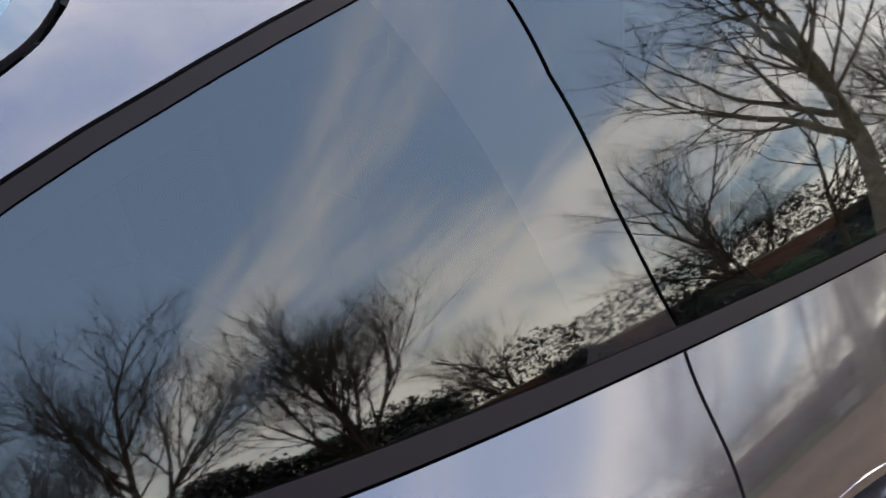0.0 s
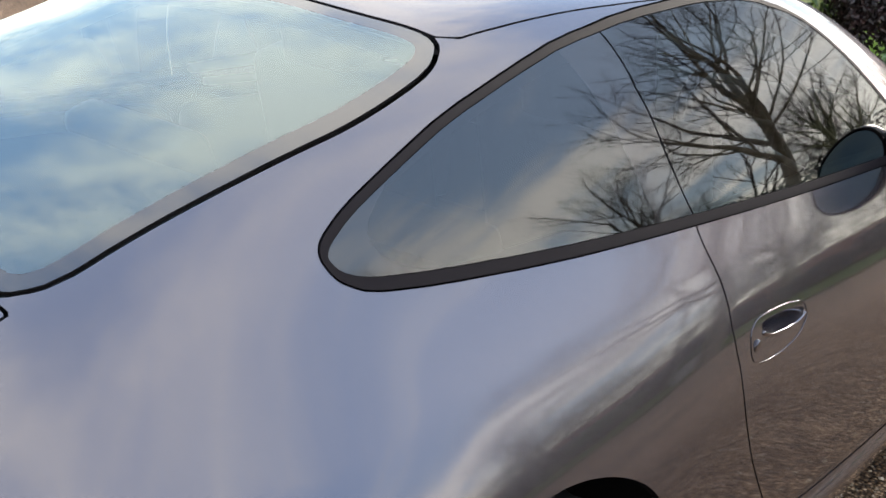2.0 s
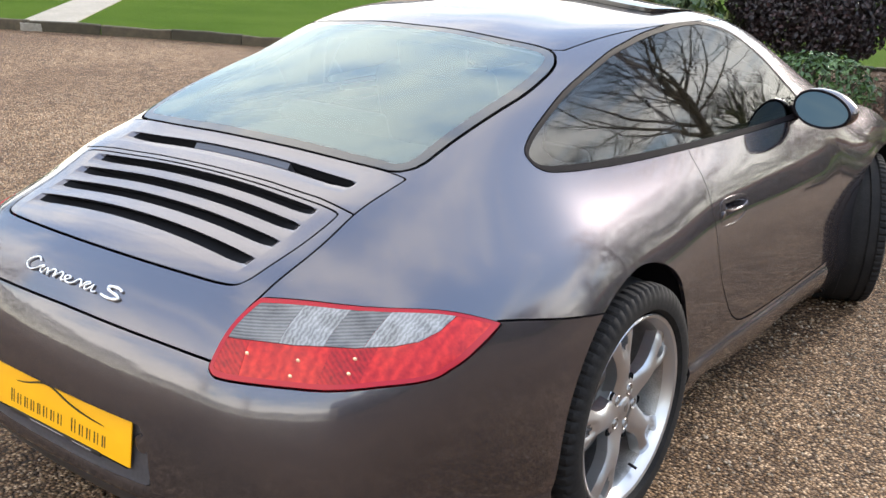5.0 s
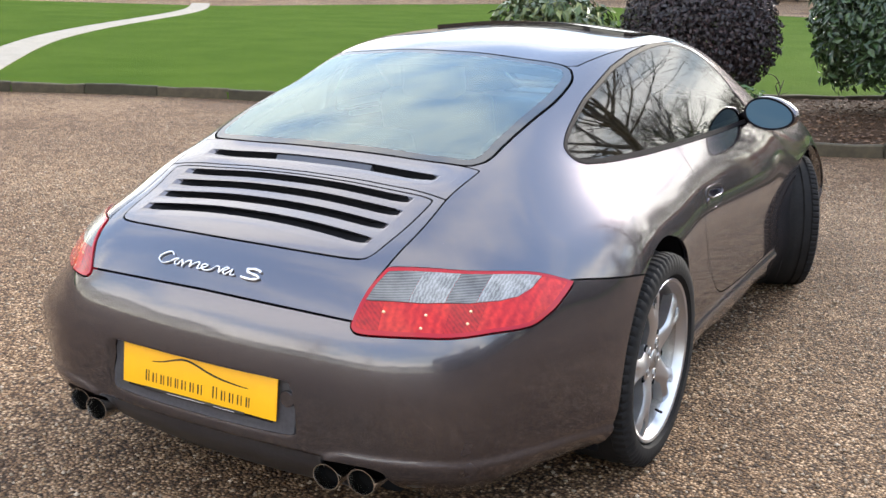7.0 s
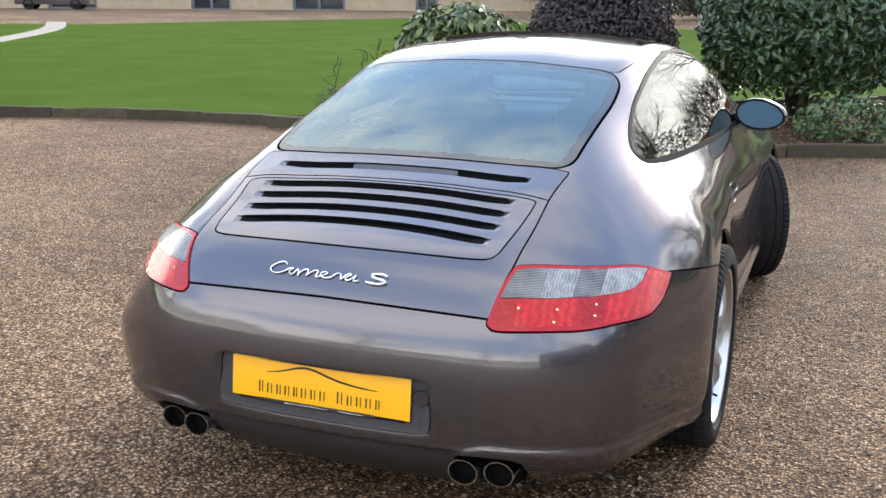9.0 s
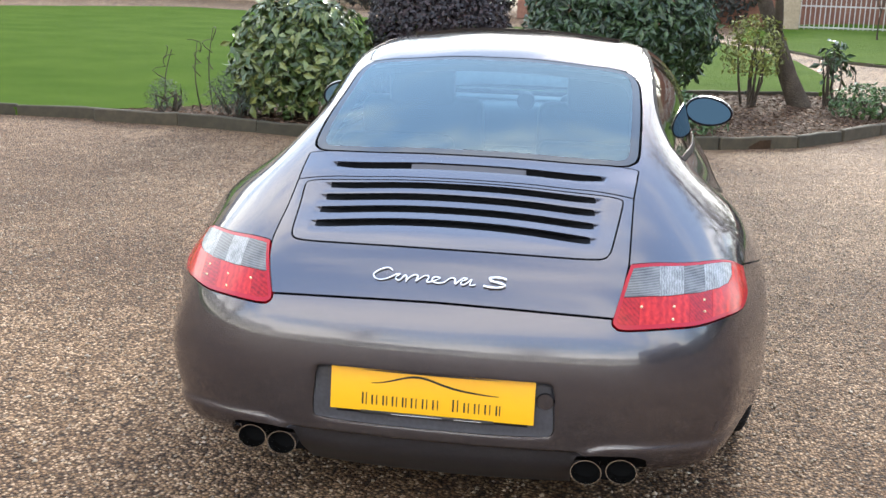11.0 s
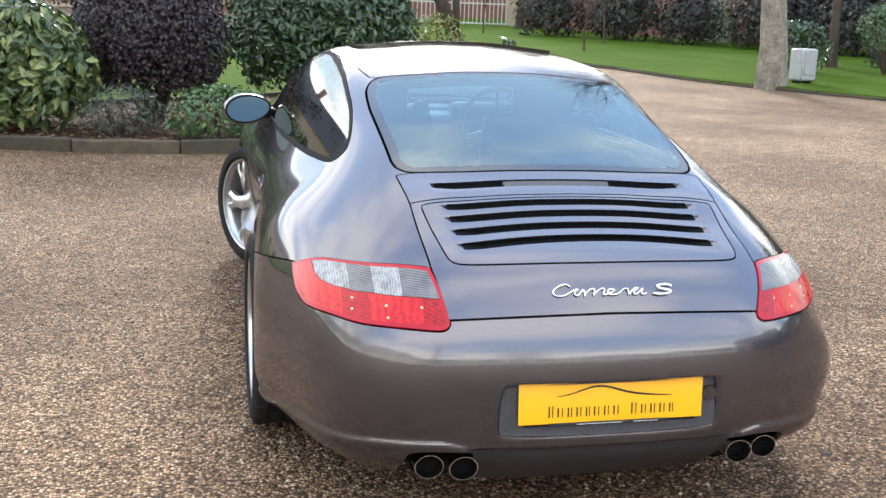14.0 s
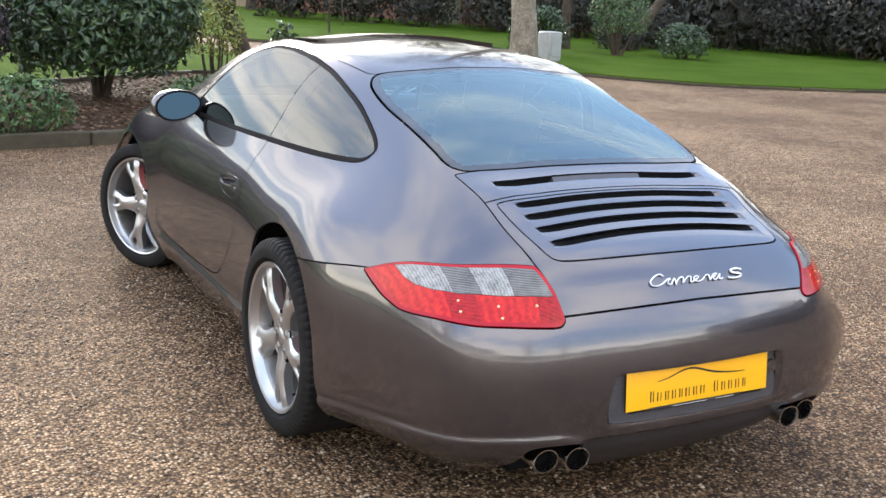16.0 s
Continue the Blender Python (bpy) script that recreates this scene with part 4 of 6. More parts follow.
for i, w in enumerate(widths):
    tall = 0.031 if i in (0, 9) else 0.0255
    if w:
        ww = w * unit
        part("print_bar", strokes([(x + ww * .06, -0.0385, 0.0042, tall), (x + ww * .60, -0.0385, 0.0030, tall)]), plate)
        x += ww + 3 * unit
    else:
        x += 11 * unit
u = np.linspace(0, 1, 40)
sweep = np.column_stack([-0.155 + 0.325 * u, np.full(40, -0.0032), 0 * u])
sweep[:, 2] = 0.016 + 0.026 * np.exp(-((u - 0.36) / 0.22) ** 2) - 0.006 * smooth01((u - 0.6) / 0.4)
wide = 0.0008 + 0.0022 * np.sin(np.pi * u) ** 0.8
sv = np.vstack([sweep + np.column_stack([0 * u, 0 * u, wide]), sweep - np.column_stack([0 * u, 0 * u, wide])])
part("roofline_swoosh", mesh("roofline_swoosh", sv, [(i, i + 40, i + 41, i + 1) for i in range(39)], INK, smooth=False), plate, "thin dark curved line")
part("address_strip", box_mesh("address_strip", (0.34, 0.0045, 0.010), INK, 0.001, at=(-0.01, -0.001, -0.0585)), plate, "black dealer strip under the plate")
part("strip_print", mesh("strip_print", [(a + d * w, -0.0040, -0.0600 + e) for a, w in ((-0.10, .13), (0.06, .07)) for d, e in ((0, 0), (1, 0), (1, .0022), (0, .0022))],
                         [(0, 1, 2, 3), (4, 5, 6, 7)], BADGE, smooth=False), plate, "pale tiny print bars")
tow = lathe("tow_cover", [(-0.003, 0.0001), (-0.003, 0.020), (0.0, 0.022), (0.004, 0.022)], PAINT, 32)
tow_ob = part("tow_cover", tow, car, "round towing eye cover")
tow_ob.matrix_local = pose(0.285, 0.031, 0.424, 0, 0, 90)


def tail_point(x, a):
    sec = body_rows(np.array([turn(a)]), 60)[0]
    r = np.interp(abs(x), sec[:30, 0], np.hypot(sec[:30, 1] - AXLE_Y, sec[:30, 2] - AXLE_Z)) + 0.0035
    return np.array([x, AXLE_Y + r * math.cos(math.radians(a)), AXLE_Z + r * math.sin(math.radians(a))])


# bright badge: a flowing script line and a separate bent mark
def script(knots, size, width):
    t = np.linspace(0, 1, len(knots))
    k = spline(t, knots)(np.linspace(0, 1, len(knots) * 9))
    return [tail_point(x + .010, 157.95 - h * size) for x, h in k], width * (0.8 + 0.35 * np.abs(np.sin(np.linspace(0, 26, len(k)))))


big = [(-.128, .9), (-.140, 1.25), (-.162, .9), (-.176, .25), (-.163, -.25), (-.138, -.05), (-.118, .45), (-.108, .5), (-.118, .1), (-.108, -.2), (-.094, .45), (-.090, -.2)]
mid = [(-.090, -.2), (-.076, .45), (-.062, .42), (-.066, -.2), (-.048, .45), (-.034, .42), (-.038, -.2), (-.018, .05), (-.006, .42), (-.022, .4), (-.020, -.15), (.004, -.1), (.018, .40), (.032, .40), (.034, -.2)]
end = [(.050, .5), (.062, .5), (.048, .1), (.056, -.2), (.074, .48), (.070, -.15), (.084, -.1)]
badge = part("model_badge", tube("model_badge", *script(big + mid + end, 1.15, 0.0021), BADGE, 6), car, "bright silver script badge")
mark = [(.160, .85), (.148, 1.15), (.122, 1.05), (.124, .6), (.150, .3), (.154, -.1), (.132, -.35), (.104, -.2)]
part("badge_mark", tube("badge_mark", *script(mark, 0.95, 0.0036), BADGE, 6), badge)

for side in (-1, 1):
    for dx in (.396, .484):
        pr = [(0.20, .034), (0.02, .040), (0.004, .0422), (0.0, .0414), (0.0, .0388), (0.006, .0372), (0.10, .035)]
        pipe = part("tailpipe", lathe("tailpipe", pr, PIPE, 40), car, "oval polished steel tailpipe")
        pipe.matrix_local = pose(side * dx, 0.035 + (dx - .4) * .25, .244, 0, 0, 90) @ Matrix.Diagonal((1, .95, .80, 1))
        part("pipe_bore", lathe("pipe_bore", [(0.04, .0001), (0.04, .036)], BORE_BLACK, 32), pipe, "black disc across the bore")
    part("pipe_surround", box_mesh("pipe_surround", (.22, .12, .10), GAP, .02, at=(side * .455, .24, .25)), car, "black exhaust recess")

# added block that keeps light from the ground under the tail
part("rear_valance", box_mesh("rear_valance", (.98, .26, .09), GAP, .03, 3, at=(0, .36, .175)), car, "black block added under the tail to deepen the shade")

# underbody and inner floor
part("underbody", box_mesh("underbody", (1.46, 3.0, .10), GAP, .03, at=(0, 2.85, .170)), car, "dark underbody")
part("rear_underbody", box_mesh("rear_underbody", (1.15, .62, .16), GAP, .04, at=(0, .72, .215)), car, "dark engine underside")
for cy in (ARCH_R[0], ARCH_F[0]):
    for side in (-1, 1):
        prof = [(side * .50, .385), (side * (.845 if cy < 2 else .775), .400 if cy < 2 else .388)]
        v, f, k = [], [], 33
        for i in range(k):
            a = math.pi * (-.12 + 1.24 * i / (k - 1))
            v += [(px, cy + pr * math.cos(a), .31 + pr * math.sin(a)) for px, pr in prof]
        f = [(2 * i, 2 * i + 1, 2 * i + 3, 2 * i + 2) for i in range(k - 1)]
        wall = len(v)
        v.append((side * .50, cy, .31))
        f += [(wall, 2 * i, 2 * i + 2) for i in range(k - 1)]
        part("arch_liner", mesh("arch_liner", v, f, GAP), car, "black wheel arch liner")


# ---- wheels ----
def tyre_mesh(name, width, radius, rim_r):
    w = width / 2
    prof = [(-w * .80, rim_r - .004), (-w * .98, rim_r + .012), (-w, rim_r + .035), (-w * .965, radius - .022), (-w * .90, radius - .007)]
    tread = [-.80, -.66, -.62, -.60, -.36, -.34, -.30, -.28, -.04, -.02, .02, .04, .28, .30, .34, .36, .60, .62, .66, .80]
    groove = [0, 0, .007, .007, 0, 0, .007, .007, 0, 0, 0, 0, .007, .007, 0, 0, .007, .007, 0, 0]
    prof += [(w * a, radius - g - .004 * a * a) for a, g in zip(tread, groove)]
    prof += [(w * .90, radius - .007), (w * .965, radius - .022), (w, rim_r + .035), (w * .98, rim_r + .012), (w * .80, rim_r - .004)]
    steps, n, verts, faces = 288, len(prof), [], []
    shoulder = {3, 4, 5, 6, n - 4, n - 5, n - 6, n - 7}
    for k in range(steps):
        a = 2 * math.pi * k / steps
        for i, (p, r) in enumerate(prof):
            skew = 0.02 * abs(p) / w
            rr = r - (.006 if i in shoulder and k % 4 == 0 else 0)
            verts.append((p, rr * math.cos(a + skew), rr * math.sin(a + skew)))
    for k in range(steps):
        for i in range(n - 1):
            a, b = k * n + i, (k + 1) % steps * n + i
            faces.append((a, b, b + 1, a + 1))
    me = mesh(name, verts, faces, RUBBER)
    me.set_sharp_from_angle(angle=radians(38))
    return me


def spoke_mesh(face_x, rim_r):
    """A crowned spoke in the wheel's plane; its outer end is slotted through and forks into two claws."""
    rs, ws = np.linspace(.040, rim_r, 36), np.linspace(-1, 1, 21)
    r, w = np.meshgrid(rs, ws, indexing="ij")
    half = np.interp(r, [.04, .065, .09, .12, .145, .165, .185, .205, .225, .245], [.050, .045, .036, .031, .032, .037, .046, .054, .057, .058])
    x = face_x - .013 * (1 - smooth01((r - .05) / .08)) - .013 * np.abs(w) ** 2.4 - .006 * smooth01((r - .20) / .04)
    x = x - .008 * smooth01((r - .150) / .030) * smooth01((.5 - np.abs(w)) / .3)
    top = np.stack([x, half * w, np.sqrt(np.maximum(r**2 - (half * w) ** 2 * .8, 0))], -1)
    n, m = r.shape
    slot = lambda i, k: rs[i] > .176 and abs((ws[k] + ws[k + 1]) / 2) < (.12 if rs[i] < .186 else .30)  # noqa: E731
    kept = {(i, k) for i in range(n - 1) for k in range(m - 1) if not slot(i, k)}
    verts = top.reshape(-1, 3).tolist()
    faces = [(i * m + k, i * m + k + 1, (i + 1) * m + k + 1, (i + 1) * m + k) for i, k in sorted(kept)]
    # side walls wherever the face ends
    for i, k in sorted(kept):
        for (di, dk), (a, b) in (((0, -1), ((i, k), (i + 1, k))), ((0, 1), ((i + 1, k + 1), (i, k + 1))), ((1, 0), ((i + 1, k), (i + 1, k + 1)))):
            if (i + di, k + dk) in kept:
                continue
            p, q, base = top[a], top[b], len(verts)
            verts += [tuple(p), tuple(q), (q[0] - .032, q[1] * .95, q[2]), (p[0] - .032, p[1] * .95, p[2])]
            faces.append((base, base + 1, base + 2, base + 3))
    me = mesh("spoke", verts, faces, SILVER)
    me.set_sharp_from_angle(angle=radians(50))
    return me


def build_wheel(width, radius, label):
    rim_r, w = .2525, width / 2
    wheel = thing("wheel", "", "")
    wheel.parent = car
    part("tyre", tyre_mesh("tyre", width, radius, rim_r), wheel, "black low-profile tyre")
    lip = w * .93
    prof = [(lip - .004, rim_r - .001), (lip, rim_r - .004), (lip - .003, rim_r - .012), (lip - .022, rim_r - .017), (lip - .032, .229)]
    rim = part("rim", lathe("rim", prof, SILVER, 96), wheel, "silver alloy rim")
    # the silver barrel is coloured darker for the shade inside the wheel
    part("barrel", lathe("barrel", [(lip - .032, .229), (lip - .045, .222), (-w * .6, .214), (-w * .9, rim_r - .004)], STEEL, 72), rim, "rim barrel, its shade put into a darker grey")
    spoke = spoke_mesh(lip - .012, rim_r - .012)
    for k in range(5):
        ob = part("spoke", spoke, wheel)
        ob.matrix_local = pose(0, 0, 0, 72 * k, 0, 0)
    hub_x = lip - .012 - .0155
    hub = [(hub_x, .0001), (hub_x, .070), (hub_x - .003, .078), (hub_x - .012, .083), (hub_x - .05, .072)]
    part("hub", lathe("hub", hub, SILVER, 48), wheel)
    cap = part("centre_cap", lathe("centre_cap", [(hub_x + .006, .0001), (hub_x + .005, .016), (hub_x + .003, .027), (hub_x - .001, .031)], SILVER, 40), wheel, "silver centre cap")
    part("cap_shield", prism("cap_shield", [(-.009, .012), (.009, .012), (.009, -.002), (0, -.013), (-.009, -.002)], 0, .0012, STEEL), cap, "grey shield mark").matrix_local = pose(hub_x + .0058, 0, 0, 90, 0, 90)
    well = lathe("bolt_well", [(hub_x + .0006, .0001), (hub_x + .0006, .0125), (hub_x + .0025, .0140), (hub_x - .001, .0165)], STEEL, 24)
    bolt = lathe("wheel_bolt", [(hub_x + .003, .0001), (hub_x + .003, .006), (hub_x + .001, .0075), (hub_x - .004, .0078)], STEEL, 6)
    # no holes are cut: the pockets' dark is put in as black discs
    pocket = lathe("spoke_pocket", [(hub_x - .0035, .0001), (hub_x - .0035, .009), (hub_x - .001, .0105), (hub_x - .006, .012)], GAP, 20)
    for k in range(5):
        for me, a, r in ((bolt, 36, .050), (well, 36, .050), (pocket, 36, .080)):
            ob = part(me.name.split(".")[0], me, wheel)
            t = radians(72 * k + a)
            ob.matrix_local = pose(0, r * math.sin(t), r * math.cos(t))
    part("valve", tube("valve", [(lip - .035, .03, -.205), (lip - .012, .03, -.213)], .004, TRIM), wheel)
    part("brake_disc", lathe("brake_disc", [(-.02, .06), (-.02, .165), (.005, .165), (.005, .06)], STEEL, 64), wheel, "steel brake disc")
    pads = []
    for a in np.linspace(-28, 28, 9):
        t = radians(a + 50)
        pads.append([(px, r * math.cos(t), r * math.sin(t)) for px, r in ((-.045, .115), (.032, .115), (.036, .14), (.032, .178), (-.045, .178))])
    v = [p for row in pads for p in row]
    f = [(i * 5 + k, i * 5 + (k + 1) % 5, i * 5 + 5 + (k + 1) % 5, i * 5 + 5 + k) for i in range(8) for k in range(5)] + [tuple(range(5)), tuple(range(40, 45))]
    part("brake_caliper", mesh("brake_caliper", v, f, CALIPER, smooth=False), wheel, "red brake caliper")
    return wheel


STEER = 26
rear_wheel = build_wheel(.295, .329, "rear wheel")
rear_wheel.matrix_local = pose(.757, ARCH_R[0] - .005, .325, 14, 0, 0)
copy_thing(rear_wheel, pose(-.757, ARCH_R[0] - .005, .325, 40, 0, 180))
front_wheel = build_wheel(.235, .322, "front wheel")
front_wheel.matrix_local = pose(.722, ARCH_F[0] - .05, .318, 0, 0, STEER)
copy_thing(front_wheel, pose(-.722, ARCH_F[0] - .05, .318, 20, 0, 180 + STEER))

# ---- door mirrors and handles ----
for side in (-1, 1):
    bm = bmesh.new()
    bmesh.ops.create_uvsphere(bm, u_segments=40, v_segments=24, radius=1)
    for v in bm.verts:
        x, y, z = v.co
        v.co = Vector((x * .108 * (1 + .06 * y), (y * .085 if y > -.35 else -.03), z * .066 * (1 - .10 * x)))
    me = bpy.data.meshes.new("door_mirror")
    bm.to_mesh(me)
    bm.free()
    me.materials.append(PAINT)
    mirror = part("door_mirror", shade(me, True, 40), car, "body-coloured door mirror")
    mirror.matrix_local = pose(side * .842, 2.45, .932, 1, side * 6, side * -9)
    ell = [(math.cos(a), math.sin(a)) for a in np.linspace(0, 2 * math.pi, 40, endpoint=False)]
    v = [(.096 * c, -.0345, .056 * s_ * (1 - .10 * c)) for c, s_ in ell] + [(.100 * c, -.031, .060 * s_ * (1 - .10 * c)) for c, s_ in ell]
    facing = np.tile(np.array([side * .22, -.97, .26]) / 1.0, (len(v), 1))
    facing /= np.linalg.norm(facing, axis=1)[:, None]
    part("mirror_glass", mesh("mirror_glass", v, [tuple(range(40)), *[(i, (i + 1) % 40, 40 + (i + 1) % 40, 40 + i) for i in range(40)]], MIRROR, facing), mirror, "mirror glass")
    part("mirror_rim", tube("mirror_rim", [(.101 * c, -.032, .061 * s_ * (1 - .10 * c)) for c, s_ in ell], .0045, TRIM, 6, True), mirror, "black mirror rim")
    stem = part("mirror_foot", box_mesh("mirror_foot", (.13, .075, .05), TRIM, .016, 3, turned=pose(0, 0, 0, 0, side * -10, 0)), car, "black mirror foot")
    stem.matrix_local = pose(side * .760, 2.49, .912)
    part("mirror_triangle", mesh("mirror_triangle", [(side * (.735 + .004), 2.44, .893), (side * .742, 2.64, .893), (side * .700, 2.555, .955), (side * .72, 2.44, .885), (side * .722, 2.64, .885), (side * .68, 2.555, .95)],
                                           [(0, 1, 2), (0, 3, 4, 1), (1, 4, 5, 2), (2, 5, 3, 0)], TRIM, smooth=False), car, "black mirror triangle")


def flank_x(y, z):
    sec = body_rows(np.array([y]), 90)[0]
    k = np.argsort(sec[30:, 2])
    return float(np.interp(z, sec[30:, 2][k], sec[30:, 0][k]))


for side in (-1, 1):
    ring = [(side * (flank_x(y, z) + .0008), y, z) for y, z in HANDLE]
    bezel = part("handle_bezel", tube("handle_bezel", ring, .0008, PAINT, 6, True), car, "body-coloured door handle surround")
    cx, cy = HOLLOW.mean(0)
    rows, n = [], len(HOLLOW)
    for k, dip in ((1.03, .0), (.93, .012), (.7, .026), (.3, .030)):
        rows += [(side * (flank_x(cx + (y - cx) * k, cy + (z - cy) * k) - dip), cx + (y - cx) * k, cy + (z - cy) * k) for y, z in HOLLOW]
    f = [(j * n + i, j * n + (i + 1) % n, (j + 1) * n + (i + 1) % n, (j + 1) * n + i) for j in range(3) for i in range(n)] + [tuple(range(3 * n, 4 * n))]
    part("handle_cup", mesh("handle_cup", rows, f, PAINT), bezel, "recessed handle cup")
    low = HOLLOW[HOLLOW[:, 1] < np.interp(HOLLOW[:, 0], [1.69, 1.87], [.722, .716])]
    low = low[np.argsort(low[:, 0])]
    part("handle_grip", tube("handle_grip", [(side * (flank_x(y, z - .006) - .001), y, z - .004) for y, z in low], .0042, PAINT, 8), bezel, "pull grip")
    lock = part("key_lock", lathe("key_lock", [(.006, .0001), (.006, .008), (.004, .0105), (-.004, .011)], PAINT, 24), bezel, "round key lock")
    lock.matrix_local = pose(side * (flank_x(1.684, .700) - .002), 1.684, .700, 0, 0, 0 if side > 0 else 180)

# ---- cabin ----
part("cabin_floor", box_mesh("cabin_floor", (1.36, 1.75, .05), CARPET, .01, at=(0, 2.05, .30)), car, "black carpet floor")
part("parcel_shelf", box_mesh("parcel_shelf", (1.10, .50, .10), CARPET, .03, at=(0, 1.02, .80)), car, "dark rear parcel shelf")
panel("headlining", Patch(roof_panel.p - roof_panel.n * .03, -roof_panel.n, roof_panel.t[:, ::-1], roof_panel.s), CLOTH, car, "pale grey headlining", depth=0)


def seat(x, y):
    base = part("front_seat", box_mesh("front_seat", (.50, .50, .16), LEATHER, .05, 4, at=(x, y + .24, .46)), car, "dark leather sports seat")
    part("backrest", box_mesh("backrest", (.50, .13, .52), LEATHER, .055, 4, turned=pose(0, 0, 0, 14, 0, 0), at=(x, y, .74)), base)
    part("headrest", box_mesh("headrest", (.27, .10, .24), LEATHER, .045, 4, turned=pose(0, 0, 0, 10, 0, 0), at=(x, y - .075, 1.055)), base)


for x in (-.36, .36):
    seat(x, 1.88)
    part("rear_seat_back", box_mesh("rear_seat_back", (.42, .10, .34), LEATHER, .04, 3, turned=pose(0, 0, 0, 20, 0, 0), at=(x, 1.34, .74)), car, "small dark rear seat back")
part("dashboard", box_mesh("dashboard", (1.36, .42, .20), LEATHER, .07, 4, at=(0, 2.78, .80)), car, "dark leather dashboard")
# daylight on the dash top is put into its paler grey
part("dash_top", box_mesh("dash_top", (1.10, .22, .012), DASH_TOP, .005, at=(0, 2.93, .907)), car, "dashboard top by the windscreen, coloured pale for daylight")
part("instrument_hood", box_mesh("instrument_hood", (.40, .16, .10), LEATHER, .045, 4, at=(.36, 2.64, .91)), car)
ringp = [(.36 + .18 * math.cos(a), 2.50 - .03 * math.sin(a), .86 + .18 * math.sin(a)) for a in np.linspace(0, 2 * math.pi, 48, endpoint=False)]
wheel_rim = part("steering_wheel", tube("steering_wheel", ringp, .014, LEATHER, 8, True), car, "dark leather steering wheel")
part("steering_boss", box_mesh("steering_boss", (.12, .05, .10), LEATHER, .02, 3, at=(.36, 2.52, .85)), wheel_rim)
for a in (200, 340, 90):
    t = radians(a)
    part("wheel_spoke", tube("wheel_spoke", [(.36, 2.52, .85), (.36 + .17 * math.cos(t), 2.505, .86 + .17 * math.sin(t))], .010, BADGE if a != 90 else LEATHER, 6), wheel_rim)
clock = part("dash_clock", lathe("dash_clock", [(-.02, .001), (-.02, .036), (-.012, .042), (.02, .042)], LEATHER, 32), car, "round clock on the dashboard")
clock.matrix_local = pose(0, 2.60, .925, 0, 0, 90)
part("rear_view_mirror", box_mesh("rear_view_mirror", (.22, .03, .065), TRIM, .012, 3, at=(0, 2.42, 1.13)), car, "black rear-view mirror")
for x in (-.36, .36):
    card = part("door_card", box_mesh("door_card", (.05, 1.0, .40), LEATHER, .02, 3, at=(math.copysign(.715, x), 2.15, .64)), car, "dark door card")
    # the strip's pale colour includes the daylight that falls on it
    part("sill_strip", box_mesh("sill_strip", (.022, .92, .020), SILL_STRIP, .006, 3, at=(math.copysign(.690, x), 2.16, .889)), card, "inner sill strip, daylight put into its pale grey-green")
    part("door_pull", box_mesh("door_pull", (.02, .11, .03), BADGE, .008, 3, at=(math.copysign(.684, x), 2.30, .80)), card, "bright door pull")
part("wheel_arch_trim", box_mesh("wheel_arch_trim", (.12, .55, .30), CARPET, .05, 3, at=(.60, 1.25, .72)), car, "dark inner rear side trim")
part("wheel_arch_trim", box_mesh("wheel_arch_trim", (.12, .55, .30), CARPET, .05, 3, at=(-.60, 1.25, .72)), car, "dark inner rear side trim")


# ---- the grounds ----
rng = np.random.default_rng(7)
GRASS = grained("mown lawn", (0.048, 0.090, 0.009), (0.077, 0.121, 0.016), 0.7, 1.0, 0.8, 0.02, fine=90, coords="World", Specular_IOR_Level=0.02).m
SOIL = grained("dark bed soil with leaf litter", (0.040, 0.024, 0.015), (0.080, 0.048, 0.028), 5, 0.95, 0.8, 0.02, fine=70, coords="World", Specular_IOR_Level=0.05).m
FLAG = grained("pale stone path", (0.25, 0.22, 0.175), (0.33, 0.29, 0.235), 3, 0.9, 0.4, 0.01, coords="World").m
BARK = grained("grey brown bark", (0.060, 0.046, 0.034), (0.110, 0.086, 0.064), 5, 0.95, 0.9, 0.02, Specular_IOR_Level=0.1).m
PALE_BARK = grained("pale weathered bark", (0.13, 0.105, 0.08), (0.36, 0.315, 0.24), 3.5, 0.95, 0.9, 0.02, fine=22).m
MOSS_BARK = grained("mossy bark", (0.17, 0.17, 0.10), (0.27, 0.26, 0.16), 4, 0.95, 0.8, 0.02).m
TWIG = grained("dark twigs", (0.045, 0.034, 0.026), (0.075, 0.055, 0.04), 8, 0.95, 0.3, 0.01).m
LAUREL = leaf_material("glossy laurel leaves", (0.025, 0.052, 0.015), (0.062, 0.105, 0.034), 0.32).m
SPOTTED = leaf_material("spotted yellow-green leaves", (0.050, 0.085, 0.018), (0.22, 0.235, 0.07), 0.35).m
PURPLE = leaf_material("dark purple leaves", (0.015, 0.0075, 0.0085), (0.040, 0.017, 0.017), 0.5).m
GREYLEAF = leaf_material("grey green needles", (0.070, 0.082, 0.058), (0.12, 0.13, 0.10), 0.8).m
LOWGREEN = leaf_material("low bright green leaves", (0.042, 0.095, 0.020), (0.10, 0.165, 0.045), 0.45).m
GOLD = leaf_material("golden green leaves", (0.16, 0.18, 0.03), (0.32, 0.30, 0.07), 0.5).m
LITTER = leaf_material("fallen brown leaves", (0.10, 0.050, 0.026), (0.22, 0.125, 0.068), 0.8).m
# the shade within hedge and undergrowth is put into this dark leaf colour
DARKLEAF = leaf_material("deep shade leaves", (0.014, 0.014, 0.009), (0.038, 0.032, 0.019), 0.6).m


def rise(x, y):
    """Height of the ground: level round the car, then rising gently."""
    return 0.017 * np.maximum(0, np.minimum(60, np.hypot(x, y)) - 12)


